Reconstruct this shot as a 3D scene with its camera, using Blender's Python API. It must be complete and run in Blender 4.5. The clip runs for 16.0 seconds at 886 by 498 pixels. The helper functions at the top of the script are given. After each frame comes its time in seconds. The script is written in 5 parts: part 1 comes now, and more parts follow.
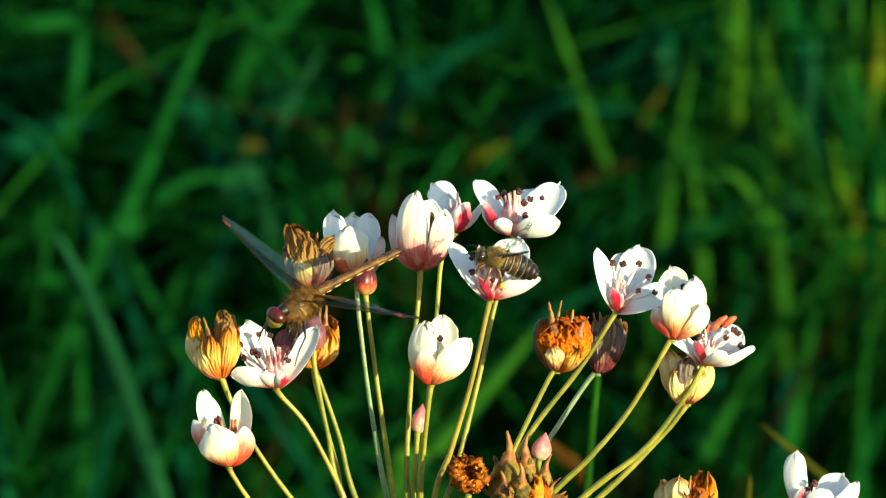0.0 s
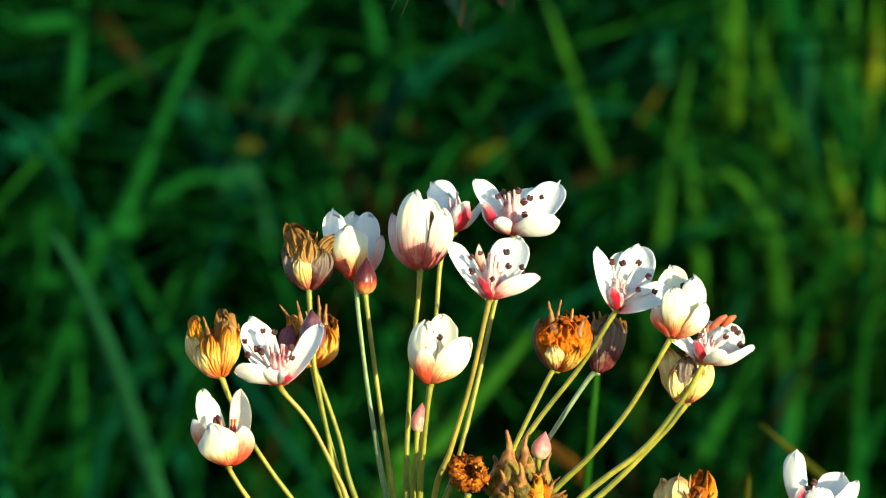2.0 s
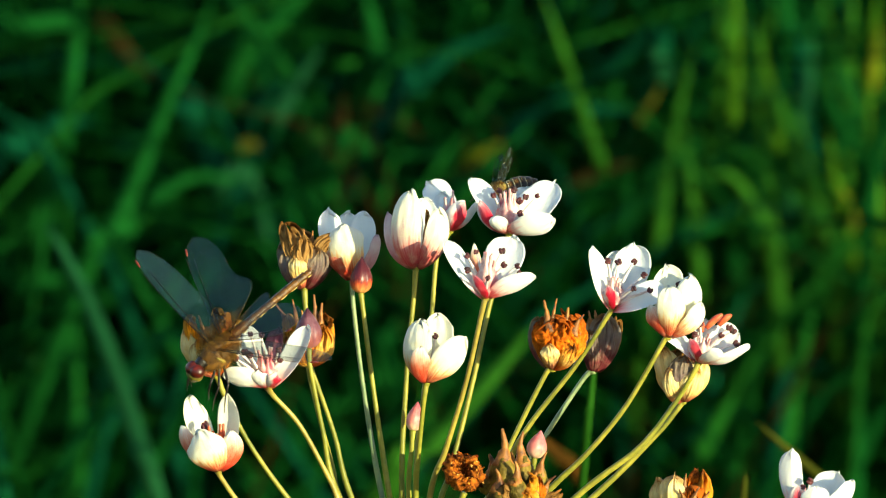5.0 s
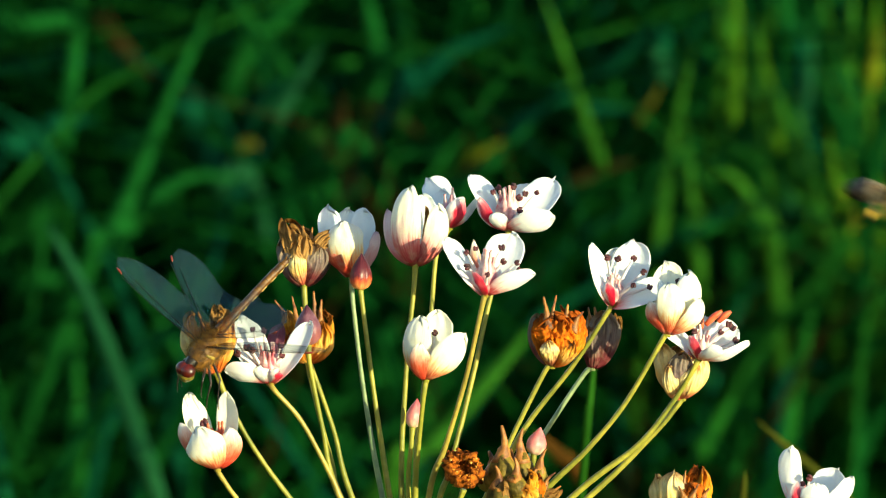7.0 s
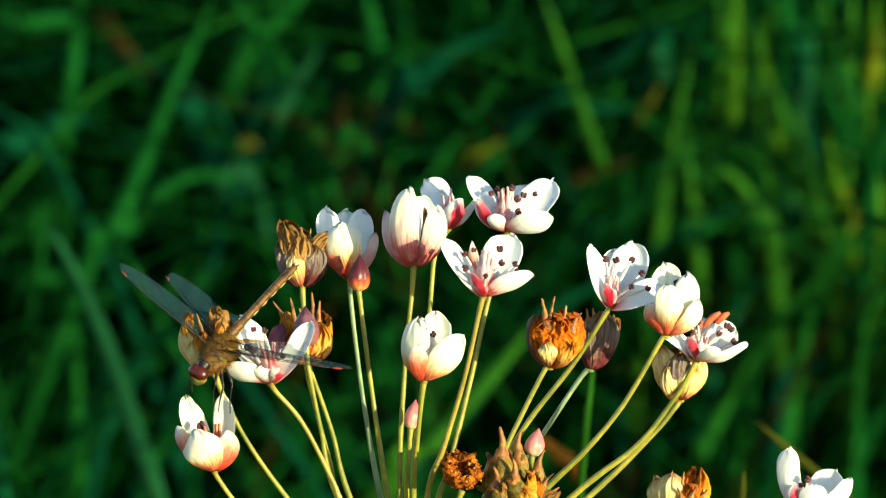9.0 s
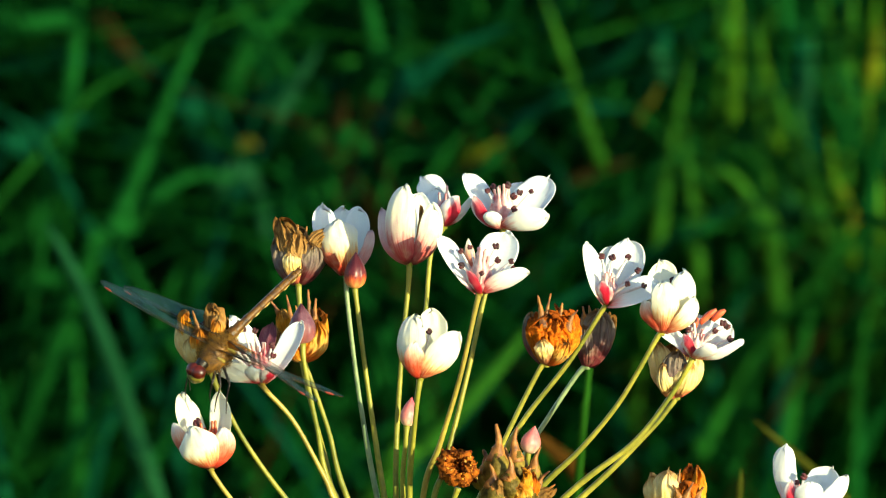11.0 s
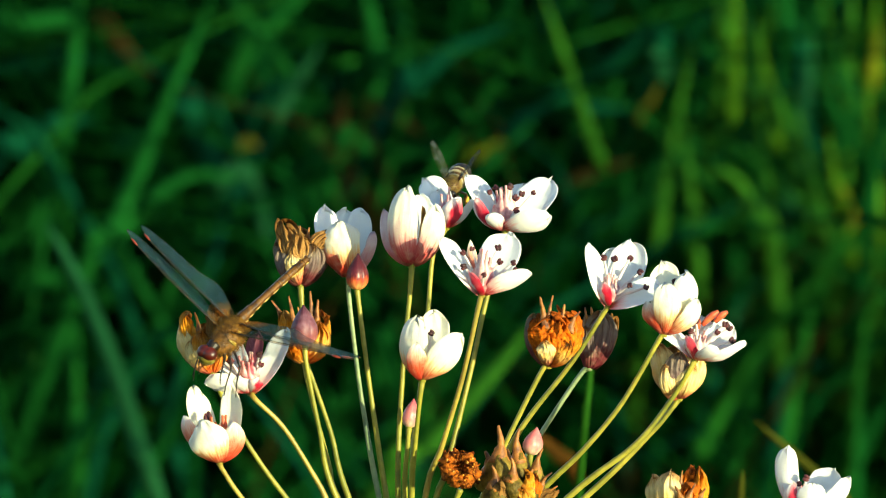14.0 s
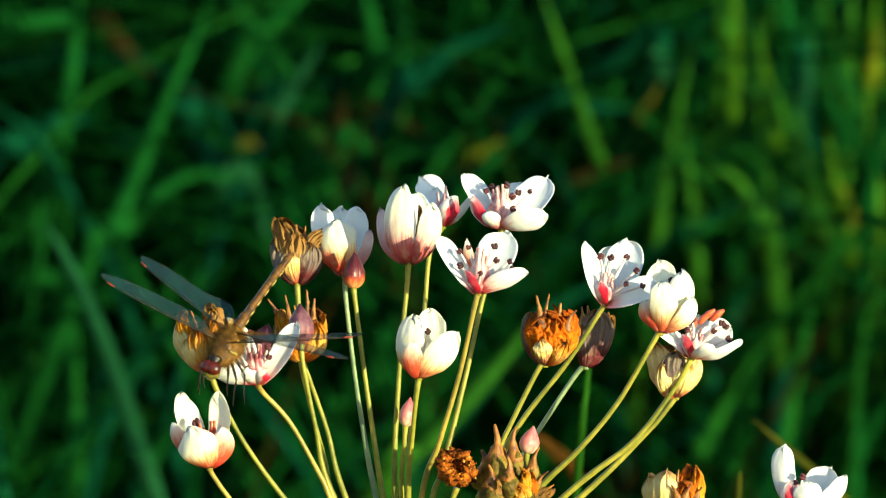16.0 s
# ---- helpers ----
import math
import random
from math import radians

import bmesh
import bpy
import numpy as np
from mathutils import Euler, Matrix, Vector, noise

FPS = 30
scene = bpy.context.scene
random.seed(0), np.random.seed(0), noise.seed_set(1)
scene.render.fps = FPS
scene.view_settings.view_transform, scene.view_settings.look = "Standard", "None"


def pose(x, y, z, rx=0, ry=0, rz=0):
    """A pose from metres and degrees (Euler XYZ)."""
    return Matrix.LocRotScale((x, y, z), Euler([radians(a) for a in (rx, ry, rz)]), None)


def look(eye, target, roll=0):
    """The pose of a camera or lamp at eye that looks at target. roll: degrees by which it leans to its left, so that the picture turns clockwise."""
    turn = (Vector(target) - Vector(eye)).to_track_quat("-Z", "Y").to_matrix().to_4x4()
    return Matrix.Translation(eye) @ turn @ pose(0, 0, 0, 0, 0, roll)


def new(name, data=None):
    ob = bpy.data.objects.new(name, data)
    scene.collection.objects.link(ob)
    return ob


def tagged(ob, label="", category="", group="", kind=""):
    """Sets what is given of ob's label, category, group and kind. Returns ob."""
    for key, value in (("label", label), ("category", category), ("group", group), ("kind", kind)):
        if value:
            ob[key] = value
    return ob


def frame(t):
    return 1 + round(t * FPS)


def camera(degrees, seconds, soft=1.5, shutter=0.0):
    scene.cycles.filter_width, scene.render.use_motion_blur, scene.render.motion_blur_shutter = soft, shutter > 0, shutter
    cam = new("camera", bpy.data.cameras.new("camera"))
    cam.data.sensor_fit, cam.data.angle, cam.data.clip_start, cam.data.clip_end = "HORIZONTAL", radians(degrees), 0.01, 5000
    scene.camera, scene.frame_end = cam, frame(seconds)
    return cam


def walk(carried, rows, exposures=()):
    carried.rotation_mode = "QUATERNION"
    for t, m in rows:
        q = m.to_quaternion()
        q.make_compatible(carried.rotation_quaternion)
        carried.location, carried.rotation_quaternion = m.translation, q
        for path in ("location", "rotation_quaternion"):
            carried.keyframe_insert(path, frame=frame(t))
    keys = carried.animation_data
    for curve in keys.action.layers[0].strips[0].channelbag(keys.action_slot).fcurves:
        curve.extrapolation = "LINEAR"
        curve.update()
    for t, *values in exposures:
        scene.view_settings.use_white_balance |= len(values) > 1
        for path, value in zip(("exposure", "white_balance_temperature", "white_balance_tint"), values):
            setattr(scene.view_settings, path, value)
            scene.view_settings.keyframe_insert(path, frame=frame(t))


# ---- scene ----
# All places on the plant are given on a board that faces the camera: x to the right, y down, d away
# from the camera, in eighths of a millimetre, with (784, 441, 0) at the middle of the umbel.
U = 0.000125
REACH = 1.2                    # metres from the lens to the board
EYE = Vector((0.0, 0.0, 1.18))
TILT = 8.0                     # degrees below the level
RIGHT = Vector((1, 0, 0))
AHEAD = Vector((0, math.cos(radians(TILT)), -math.sin(radians(TILT))))
UP = Vector((0, math.sin(radians(TILT)), math.cos(radians(TILT))))

cam = camera(2 * math.degrees(math.atan(784 * U / REACH)), 16.0, soft=1.2, shutter=0.22)
cam.data.dof.use_dof = True
cam.data.dof.focus_distance = REACH
cam.data.dof.aperture_fstop = 34.0

# seconds, metres to the right and up, degrees of pitch and yaw of the hand-held camera
PATH = [
    (0, -0.00028, 0.00144, -0.0230, 0.0230),
    (0.5, 0.00086, 0.00087, -0.0143, 0.0316),
    (1, 0.00288, -0.00054, 0.0078, 0.0458),
    (1.5, -0.00000, 0.00004, -0.0017, 0.0000),
    (2, -0.00106, 0.00119, -0.0204, -0.0187),
    (2.5, -0.00011, 0.00020, -0.0050, -0.0054),
    (3, 0.00099, -0.00050, 0.0057, 0.0104),
    (3.5, 0.00122, 0.00094, -0.0176, 0.0122),
    (4, 0.00088, 0.00096, -0.0182, 0.0051),
    (6.5, -0.00031, 0.00033, -0.0157, -0.0148),
    (7, 0.00027, 0.00009, -0.0134, -0.0058),
    (7.5, -0.00060, 0.00100, -0.0294, -0.0198),
    (8, 0.00140, -0.00010, -0.0133, 0.0119),
    (8.5, 0.00083, -0.00005, -0.0157, 0.0027),
    (9, 0.00082, 0.00070, -0.0291, 0.0024),
    (11.5, 0.00216, -0.00023, -0.0163, 0.0209),
    (12, 0.00142, -0.00022, -0.0170, 0.0086),
    (12.5, 0.00170, 0.00009, -0.0224, 0.0124),
    (13, 0.00183, -0.00047, -0.0138, 0.0139),
    (13.5, 0.00151, 0.00011, -0.0235, 0.0083),
    (14, 0.00121, 0.00042, -0.0288, 0.0030),
    (14.5, 0.00091, -0.00073, -0.0109, -0.0023),
    (15, 0.00204, -0.00014, -0.0208, 0.0151),
    (15.5, 0.00130, -0.00013, -0.0214, 0.0028),
    (16, 0.00229, 0.00003, -0.0243, 0.0179),
]
walk(cam, [(t, pose(*(EYE + RIGHT * x + UP * z), 90 - TILT + p, 0, a)) for t, x, z, p, a in PATH])
scene.view_settings.exposure = 1.48


def spot(x, y, d=0.0):
    """A place on the board in metres."""
    far = REACH + d * U
    return EYE + AHEAD * far + (RIGHT * (x - 784) - UP * (y - 441)) * U * far / REACH


def away(x, y, far):
    """The place behind or before the board on the same line of sight, far metres from the eye."""
    return EYE + AHEAD * far + (RIGHT * (x - 784) - UP * (y - 441)) * U * far / REACH


def way(x, y, d):
    """A direction given on the board."""
    return (RIGHT * x - UP * y + AHEAD * d).normalized()


# ---- light: a low warm sun behind the camera's right shoulder and a blue sky ----
SUN_HEIGHT, SUN_SIDE = 7.0, 46.0
sun_from = Vector((math.sin(radians(SUN_SIDE)) * math.cos(radians(SUN_HEIGHT)),
                   -math.cos(radians(SUN_SIDE)) * math.cos(radians(SUN_HEIGHT)), math.sin(radians(SUN_HEIGHT))))
world = bpy.data.worlds.new("sky")
scene.world = world
world.use_nodes = True
wn = world.node_tree.nodes
sky = wn.new("ShaderNodeTexSky")
sky.sky_type = 'NISHITA'
sky.sun_disc = False
sky.ozone_density = 2.0
sky.dust_density = 0.4
sky.sun_elevation = radians(SUN_HEIGHT)
sky.sun_rotation = math.atan2(sun_from.x, sun_from.y)
world.node_tree.links.new(sky.outputs[0], wn["Background"].inputs[0])
wn["Background"].inputs[1].default_value = 0.15
sun = new("sun", bpy.data.lights.new("sun", 'SUN'))
sun.data.energy = 3.5
sun.data.angle = radians(0.5)
sun.data.color = (1.0, 0.95, 0.58)
sun.matrix_world = look(sun_from * 30, (0, 0, 0))

# ---- materials ----
def shade(name, rough=0.5, metal=0.0, translucent=0.0, bump=0.0, bump_scale=1500.0, spec=0.5):
    """A node material with a principled shader, some light let through and a fine relief. Returns it and its parts."""
    m = bpy.data.materials.new(name)
    m.use_nodes = True
    nt = m.node_tree
    bs = nt.nodes["Principled BSDF"]
    bs.inputs["Roughness"].default_value = rough
    bs.inputs["Metallic"].default_value = metal
    bs.inputs["Specular IOR Level"].default_value = spec
    co = nt.nodes.new("ShaderNodeTexCoord")
    tr = None
    if translucent:
        tr = nt.nodes.new("ShaderNodeBsdfTranslucent")
        mix = nt.nodes.new("ShaderNodeMixShader")
        mix.inputs[0].default_value = translucent
        out = nt.nodes["Material Output"]
        nt.links.new(bs.outputs[0], mix.inputs[1])
        nt.links.new(tr.outputs[0], mix.inputs[2])
        nt.links.new(mix.outputs[0], out.inputs[0])
    if bump:
        nz = nt.nodes.new("ShaderNodeTexNoise")
        nz.inputs["Scale"].default_value = bump_scale
        nz.inputs["Detail"].default_value = 4
        bp = nt.nodes.new("ShaderNodeBump")
        bp.inputs["Strength"].default_value = bump
        bp.inputs["Distance"].default_value = 0.0004
        nt.links.new(co.outputs["Object"], nz.inputs["Vector"])
        nt.links.new(nz.outputs["Fac"], bp.inputs["Height"])
        nt.links.new(bp.outputs[0], bs.inputs["Normal"])
    return m, nt, bs, tr, co


def ramp(nt, source, stops):
    r = nt.nodes.new("ShaderNodeValToRGB")
    el = r.color_ramp.elements
    while len(el) < len(stops):
        el.new(0.5)
    for e, (p, c) in zip(el, stops):
        e.position, e.color = p, (*c, 1)
    nt.links.new(source, r.inputs[0])
    return r.outputs[0]


def blend(nt, kind, fac, a, b):
    n = nt.nodes.new("ShaderNodeMix")
    n.data_type, n.blend_type = 'RGBA', kind
    for value, socket in ((fac, n.inputs[0]), (a, n.inputs[6]), (b, n.inputs[7])):
        if isinstance(value, bpy.types.NodeSocket):
            nt.links.new(value, socket)
        else:
            socket.default_value = value if isinstance(value, float) else (*value, 1)
    return n.outputs[2]


def cloud(nt, co, scale, detail=3.0, space="Object", stretch=None, rough=0.5):
    nz = nt.nodes.new("ShaderNodeTexNoise")
    nz.inputs["Scale"].default_value = scale
    nz.inputs["Detail"].default_value = detail
    nz.inputs["Roughness"].default_value = rough
    vec = co.outputs[space]
    if stretch:
        mp = nt.nodes.new("ShaderNodeMapping")
        mp.inputs["Scale"].default_value = stretch
        nt.links.new(vec, mp.inputs[0])
        vec = mp.outputs[0]
    nt.links.new(vec, nz.inputs["Vector"])
    return nz.outputs["Fac"]


def paint(nt, bs, tr, colour):
    nt.links.new(colour, bs.inputs["Base Color"])
    if tr:
        nt.links.new(colour, tr.inputs["Color"])


def along(nt, co):
    """How far along a petal or blade: 0 at its foot, 1 at its tip."""
    sp = nt.nodes.new("ShaderNodeSeparateXYZ")
    nt.links.new(co.outputs["UV"], sp.inputs[0])
    return sp.outputs["X"], sp.outputs["Y"]


def math_node(nt, op, a, b):
    n = nt.nodes.new("ShaderNodeMath")
    n.operation = op
    for value, socket in ((a, n.inputs[0]), (b, n.inputs[1])):
        if isinstance(value, bpy.types.NodeSocket):
            nt.links.new(value, socket)
        else:
            socket.default_value = value
    return n.outputs[0]


def petal_material(name, stops, veins, vein_strength, blotch, rough=0.45, translucent=0.3, bump=0.25, spec=0.35, blots=0.35, edge=None):
    """A petal: colours from foot to tip that run unevenly, fine lengthwise veins, faint blotches; edge: the colour of one margin."""
    m, nt, bs, tr, co = shade(name, rough, 0, translucent, bump, 900, spec)
    across, length = along(nt, co)
    wob = cloud(nt, co, 4.0, 3, "UV", (5, 1.2, 1))
    pos = math_node(nt, 'ADD', length, math_node(nt, 'MULTIPLY', math_node(nt, 'SUBTRACT', wob, 0.5), 0.45))
    col = ramp(nt, pos, stops)
    if edge:
        rim = ramp(nt, math_node(nt, 'ADD', across, math_node(nt, 'MULTIPLY', math_node(nt, 'SUBTRACT', wob, 0.5), 0.5)), [(0.50, (0, 0, 0)), (0.68, (1, 1, 1))])
        col = blend(nt, 'MIX', rim, col, edge)
    vn = cloud(nt, co, 1.0, 2, "UV", (26, 1.1, 1))
    if bump:
        ribs = nt.nodes.new("ShaderNodeBump")
        ribs.inputs["Strength"].default_value = 0.11
        ribs.inputs["Distance"].default_value = 0.0005
        nt.links.new(vn, ribs.inputs["Height"])
        nt.links.new(bs.inputs["Normal"].links[0].from_socket, ribs.inputs["Normal"])
        nt.links.new(ribs.outputs[0], bs.inputs["Normal"])
    vm = ramp(nt, vn, [(0.52, (0, 0, 0)), (0.66, (vein_strength,) * 3)])
    col = blend(nt, 'MIX', vm, col, veins)
    bl = ramp(nt, cloud(nt, co, 420, 4), [(0.5 - 0.06 * (blots > 0.5), (0, 0, 0)), (0.72 - 0.12 * (blots > 0.5), (blots,) * 3)])
    col = blend(nt, 'MIX', bl, col, blotch)
    paint(nt, bs, tr, col)
    return m


PETAL_IN = petal_material("petal_inner_face", [(0.0, (0.76, 0.20, 0.20)), (0.13, (0.85, 0.70, 0.66)), (0.26, (0.86, 0.89, 0.88))],
                          (0.82, 0.79, 0.80), 0.3, (0.86, 0.87, 0.80), 0.45, 0.35, 0.35)
PETAL_OUT = petal_material("petal_outer_face", [(0.0, (0.64, 0.02, 0.04)), (0.10, (0.76, 0.08, 0.10)), (0.20, (0.86, 0.56, 0.52)), (0.32, (0.87, 0.87, 0.82)), (0.9, (0.87, 0.88, 0.84))],
                           (0.86, 0.74, 0.70), 0.2, (0.88, 0.86, 0.72), 0.45, 0.3, 0.3)
PETAL_CREAM = petal_material("petal_cream_outer_face", [(0.0, (0.62, 0.02, 0.015)), (0.12, (0.80, 0.15, 0.05)), (0.26, (0.88, 0.58, 0.26)), (0.40, (0.88, 0.86, 0.66)), (1.0, (0.88, 0.88, 0.80))],
                             (0.82, 0.60, 0.42), 0.3, (0.86, 0.76, 0.42), 0.45, 0.3, 0.4)
PETAL_CREAM_IN = petal_material("petal_cream_inner_face", [(0.0, (0.74, 0.26, 0.18)), (0.14, (0.85, 0.74, 0.56)), (0.3, (0.86, 0.86, 0.72))],
                                (0.80, 0.72, 0.56), 0.3, (0.85, 0.82, 0.60), 0.45, 0.3, 0.4)
PETAL_PINK = petal_material("petal_pink_face", [(0.0, (0.58, 0.006, 0.03)), (0.55, (0.68, 0.015, 0.055)), (0.78, (0.80, 0.16, 0.20)), (1.0, (0.87, 0.72, 0.69))],
                            (0.80, 0.30, 0.32), 0.25, (0.82, 0.30, 0.30), 0.45, 0.3, 0.25, 0.35, 0.2, (0.87, 0.80, 0.77))
PETAL_CORAL = petal_material("petal_coral_face", [(0.0, (0.62, 0.03, 0.015)), (0.35, (0.76, 0.12, 0.05)), (0.6, (0.85, 0.50, 0.34)), (0.85, (0.87, 0.82, 0.72))],
                             (0.80, 0.34, 0.20), 0.3, (0.85, 0.62, 0.42))
PETAL_MAUVE = petal_material("petal_grey_mauve_face", [(0.0, (0.16, 0.02, 0.025)), (0.22, (0.17, 0.035, 0.04)), (0.42, (0.20, 0.14, 0.125)), (0.72, (0.23, 0.18, 0.13)), (1.0, (0.17, 0.08, 0.02))],
                             (0.10, 0.03, 0.03), 0.7, (0.36, 0.29, 0.19), 0.6, 0.25, 0.8, 0.2)
PETAL_WINE = petal_material("petal_wine_face", [(0.0, (0.30, 0.03, 0.05)), (0.4, (0.22, 0.05, 0.08)), (1.0, (0.16, 0.04, 0.06))],
                            (0.40, 0.20, 0.22), 0.6, (0.34, 0.16, 0.18), 0.5, 0.25, 0.5, 0.2)
PETAL_LILAC = petal_material("petal_lilac_face", [(0.0, (0.52, 0.05, 0.05)), (0.3, (0.60, 0.26, 0.26)), (0.6, (0.70, 0.54, 0.54)), (1.0, (0.62, 0.40, 0.42))],
                             (0.50, 0.24, 0.26), 0.4, (0.76, 0.66, 0.64))
PETAL_FADED = petal_material("petal_faded_face", [(0.0, (0.50, 0.03, 0.04)), (0.2, (0.62, 0.12, 0.11)), (0.4, (0.80, 0.56, 0.48)), (0.54, (0.87, 0.82, 0.62)), (1.0, (0.87, 0.86, 0.72))],
                             (0.72, 0.46, 0.34), 0.25, (0.85, 0.76, 0.48))
DRY_ORANGE = petal_material("withered_orange_petal", [(0.0, (0.66, 0.10, 0.015)), (0.2, (0.86, 0.46, 0.06)), (0.5, (0.80, 0.34, 0.015)), (0.78, (0.56, 0.19, 0.008)), (1.0, (0.18, 0.05, 0.006))],
                            (0.36, 0.09, 0.008), 0.55, (0.86, 0.66, 0.20), 0.6, 0.3, 0.6, 0.12)
DRY_GOLD = petal_material("withered_golden_petal", [(0.0, (0.66, 0.08, 0.02)), (0.16, (0.84, 0.26, 0.03)), (0.32, (0.86, 0.52, 0.12)), (0.60, (0.72, 0.30, 0.025)), (0.80, (0.38, 0.12, 0.008)), (1.0, (0.14, 0.04, 0.005))],
                          (0.66, 0.20, 0.012), 0.5, (0.84, 0.62, 0.24), 0.55, 0.3, 0.7, 0.12)
DRY_TAN = petal_material("withered_tan_petal", [(0.0, (0.44, 0.16, 0.05)), (0.25, (0.46, 0.27, 0.09)), (0.5, (0.31, 0.155, 0.042)), (0.9, (0.22, 0.10, 0.022))],
                         (0.22, 0.10, 0.02), 0.25, (0.38, 0.22, 0.08), 0.7, 0.2, 1.0, 0.1)
DRY_BEIGE = petal_material("withered_beige_petal", [(0.0, (0.46, 0.06, 0.04)), (0.16, (0.60, 0.20, 0.09)), (0.34, (0.80, 0.54, 0.16)), (0.66, (0.84, 0.68, 0.30)), (0.88, (0.50, 0.28, 0.08)), (1.0, (0.30, 0.12, 0.02))],
                           (0.62, 0.32, 0.14), 0.38, (0.86, 0.78, 0.50), 0.6, 0.25, 0.8, 0.15)
DRY_RUST = petal_material("rusty_husk", [(0.0, (0.84, 0.55, 0.12)), (0.10, (0.84, 0.30, 0.02)), (0.45, (0.80, 0.20, 0.006)), (0.75, (0.55, 0.12, 0.006)), (1.0, (0.16, 0.04, 0.006))],
                          (0.22, 0.04, 0.004), 0.8, (0.40, 0.08, 0.004), 0.75, 0.2, 1.0, 0.1, 0.6)
BUD_SKIN = petal_material("bud_skin", [(0.0, (0.72, 0.34, 0.10)), (0.25, (0.60, 0.09, 0.03)), (0.42, (0.11, 0.014, 0.02)), (1.0, (0.035, 0.006, 0.010))],
                          (0.14, 0.02, 0.035), 0.4, (0.24, 0.06, 0.06), 0.35, 0.1, 0.3)
BUD_PINK = petal_material("pink_bud_skin", [(0.0, (0.74, 0.52, 0.30)), (0.3, (0.74, 0.24, 0.20)), (1.0, (0.56, 0.07, 0.10))],
                          (0.5, 0.1, 0.16), 0.4, (0.8, 0.5, 0.42), 0.35, 0.1, 0.3)
BUD_MAUVE = petal_material("mauve_bud_skin", [(0.0, (0.30, 0.09, 0.07)), (0.5, (0.13, 0.04, 0.06)), (1.0, (0.06, 0.016, 0.026))],
                           (0.2, 0.05, 0.09), 0.4, (0.4, 0.22, 0.26), 0.45, 0.1, 0.4)


def simple(name, lo, hi, scale, rough=0.5, translucent=0.0, bump=0.3, metal=0.0, fine=3.5, spec=0.5, stretch=None):
    """A surface that varies between two colours at two scales."""
    m, nt, bs, tr, co = shade(name, rough, metal, translucent, bump, scale * fine, spec)
    big = ramp(nt, cloud(nt, co, scale, 3, "Object", stretch), [(0.3, lo), (0.7, hi)])
    small = ramp(nt, cloud(nt, co, scale * 6, 2, "Object", stretch), [(0.35, (0.72, 0.72, 0.72)), (0.65, (1, 1, 1))])
    paint(nt, bs, tr, blend(nt, 'MULTIPLY', 0.7, big, small))
    return m


STEM = simple("stalk_green", (0.14, 0.155, 0.016), (0.37, 0.325, 0.040), 120, 0.42, 0.0, 0.25, spec=0.3)
STEM_RED = simple("stalk_reddish", (0.26, 0.20, 0.030), (0.44, 0.33, 0.050), 120, 0.42, 0.0, 0.25)
STEM_PALE = simple("stalk_pale", (0.12, 0.19, 0.08), (0.28, 0.35, 0.14), 160, 0.45, 0.0, 0.25)
SCAPE = simple("scape_green", (0.10, 0.16, 0.03), (0.18, 0.22, 0.05), 60, 0.5, 0.0, 0.3)
FILAMENT = simple("filament_pale_pink", (0.82, 0.66, 0.64), (0.88, 0.84, 0.80), 900, 0.5, 0.2, 0.1)
ANTHER = simple("anther_dark_red", (0.015, 0.003, 0.004), (0.12, 0.012, 0.016), 900, 0.6, 0.0, 0.6)
CARPEL = simple("carpel_pink", (0.62, 0.08, 0.12), (0.87, 0.66, 0.58), 380, 0.4, 0.1, 0.2)
STIGMA = simple("stigma_orange_red", (0.62, 0.06, 0.02), (0.78, 0.18, 0.06), 700, 0.4, 0.1, 0.3)
HUSK = simple("rusty_dark_fibres", (0.05, 0.008, 0.002), (0.60, 0.16, 0.012), 700, 0.85, 0.0, 1.0, spec=0.1)
SCRAP, nt, bs, tr, co = shade("rusty_scrap", 0.8, 0, 0.15, 0.6, 2500, 0.1)
island = nt.nodes.new("ShaderNodeNewGeometry")
paint(nt, bs, tr, ramp(nt, island.outputs["Random Per Island"], [(0.0, (0.05, 0.008, 0.003)), (0.35, (0.26, 0.05, 0.008)), (0.65, (0.56, 0.17, 0.015)), (0.92, (0.70, 0.28, 0.03)), (1.0, (0.78, 0.50, 0.16))]))
FRUIT = simple("fruit_olive_brown", (0.045, 0.032, 0.005), (0.28, 0.19, 0.026), 380, 0.55, 0.0, 0.8, spec=0.15)
BEAK = simple("beak_brown", (0.08, 0.020, 0.003), (0.50, 0.19, 0.022), 520, 0.55, 0.0, 0.4)


def blade_material(name, lo, hi, rough=0.6, translucent=0.3):
    m, nt, bs, tr, co = shade(name, rough, 0, translucent, 0.15, 300, 0.0)
    info = nt.nodes.new("ShaderNodeNewGeometry")
    col = ramp(nt, info.outputs["Random Per Island"], [(0.0, lo), (0.75, hi), (1.0, (hi[0] * 1.8, hi[1] * 1.2, hi[2]))])
    streak = ramp(nt, cloud(nt, co, 1.0, 2, "UV", (18, 2, 1)), [(0.3, (0.65,) * 3), (0.7, (1.0,) * 3)])
    blot = ramp(nt, cloud(nt, co, 26, 3), [(0.42, (0.55, 0.6, 0.6)), (0.6, (1, 1, 1))])
    col = blend(nt, 'MULTIPLY', 1.0, blend(nt, 'MULTIPLY', 1.0, col, streak), blot)
    paint(nt, bs, tr, col)
    return m


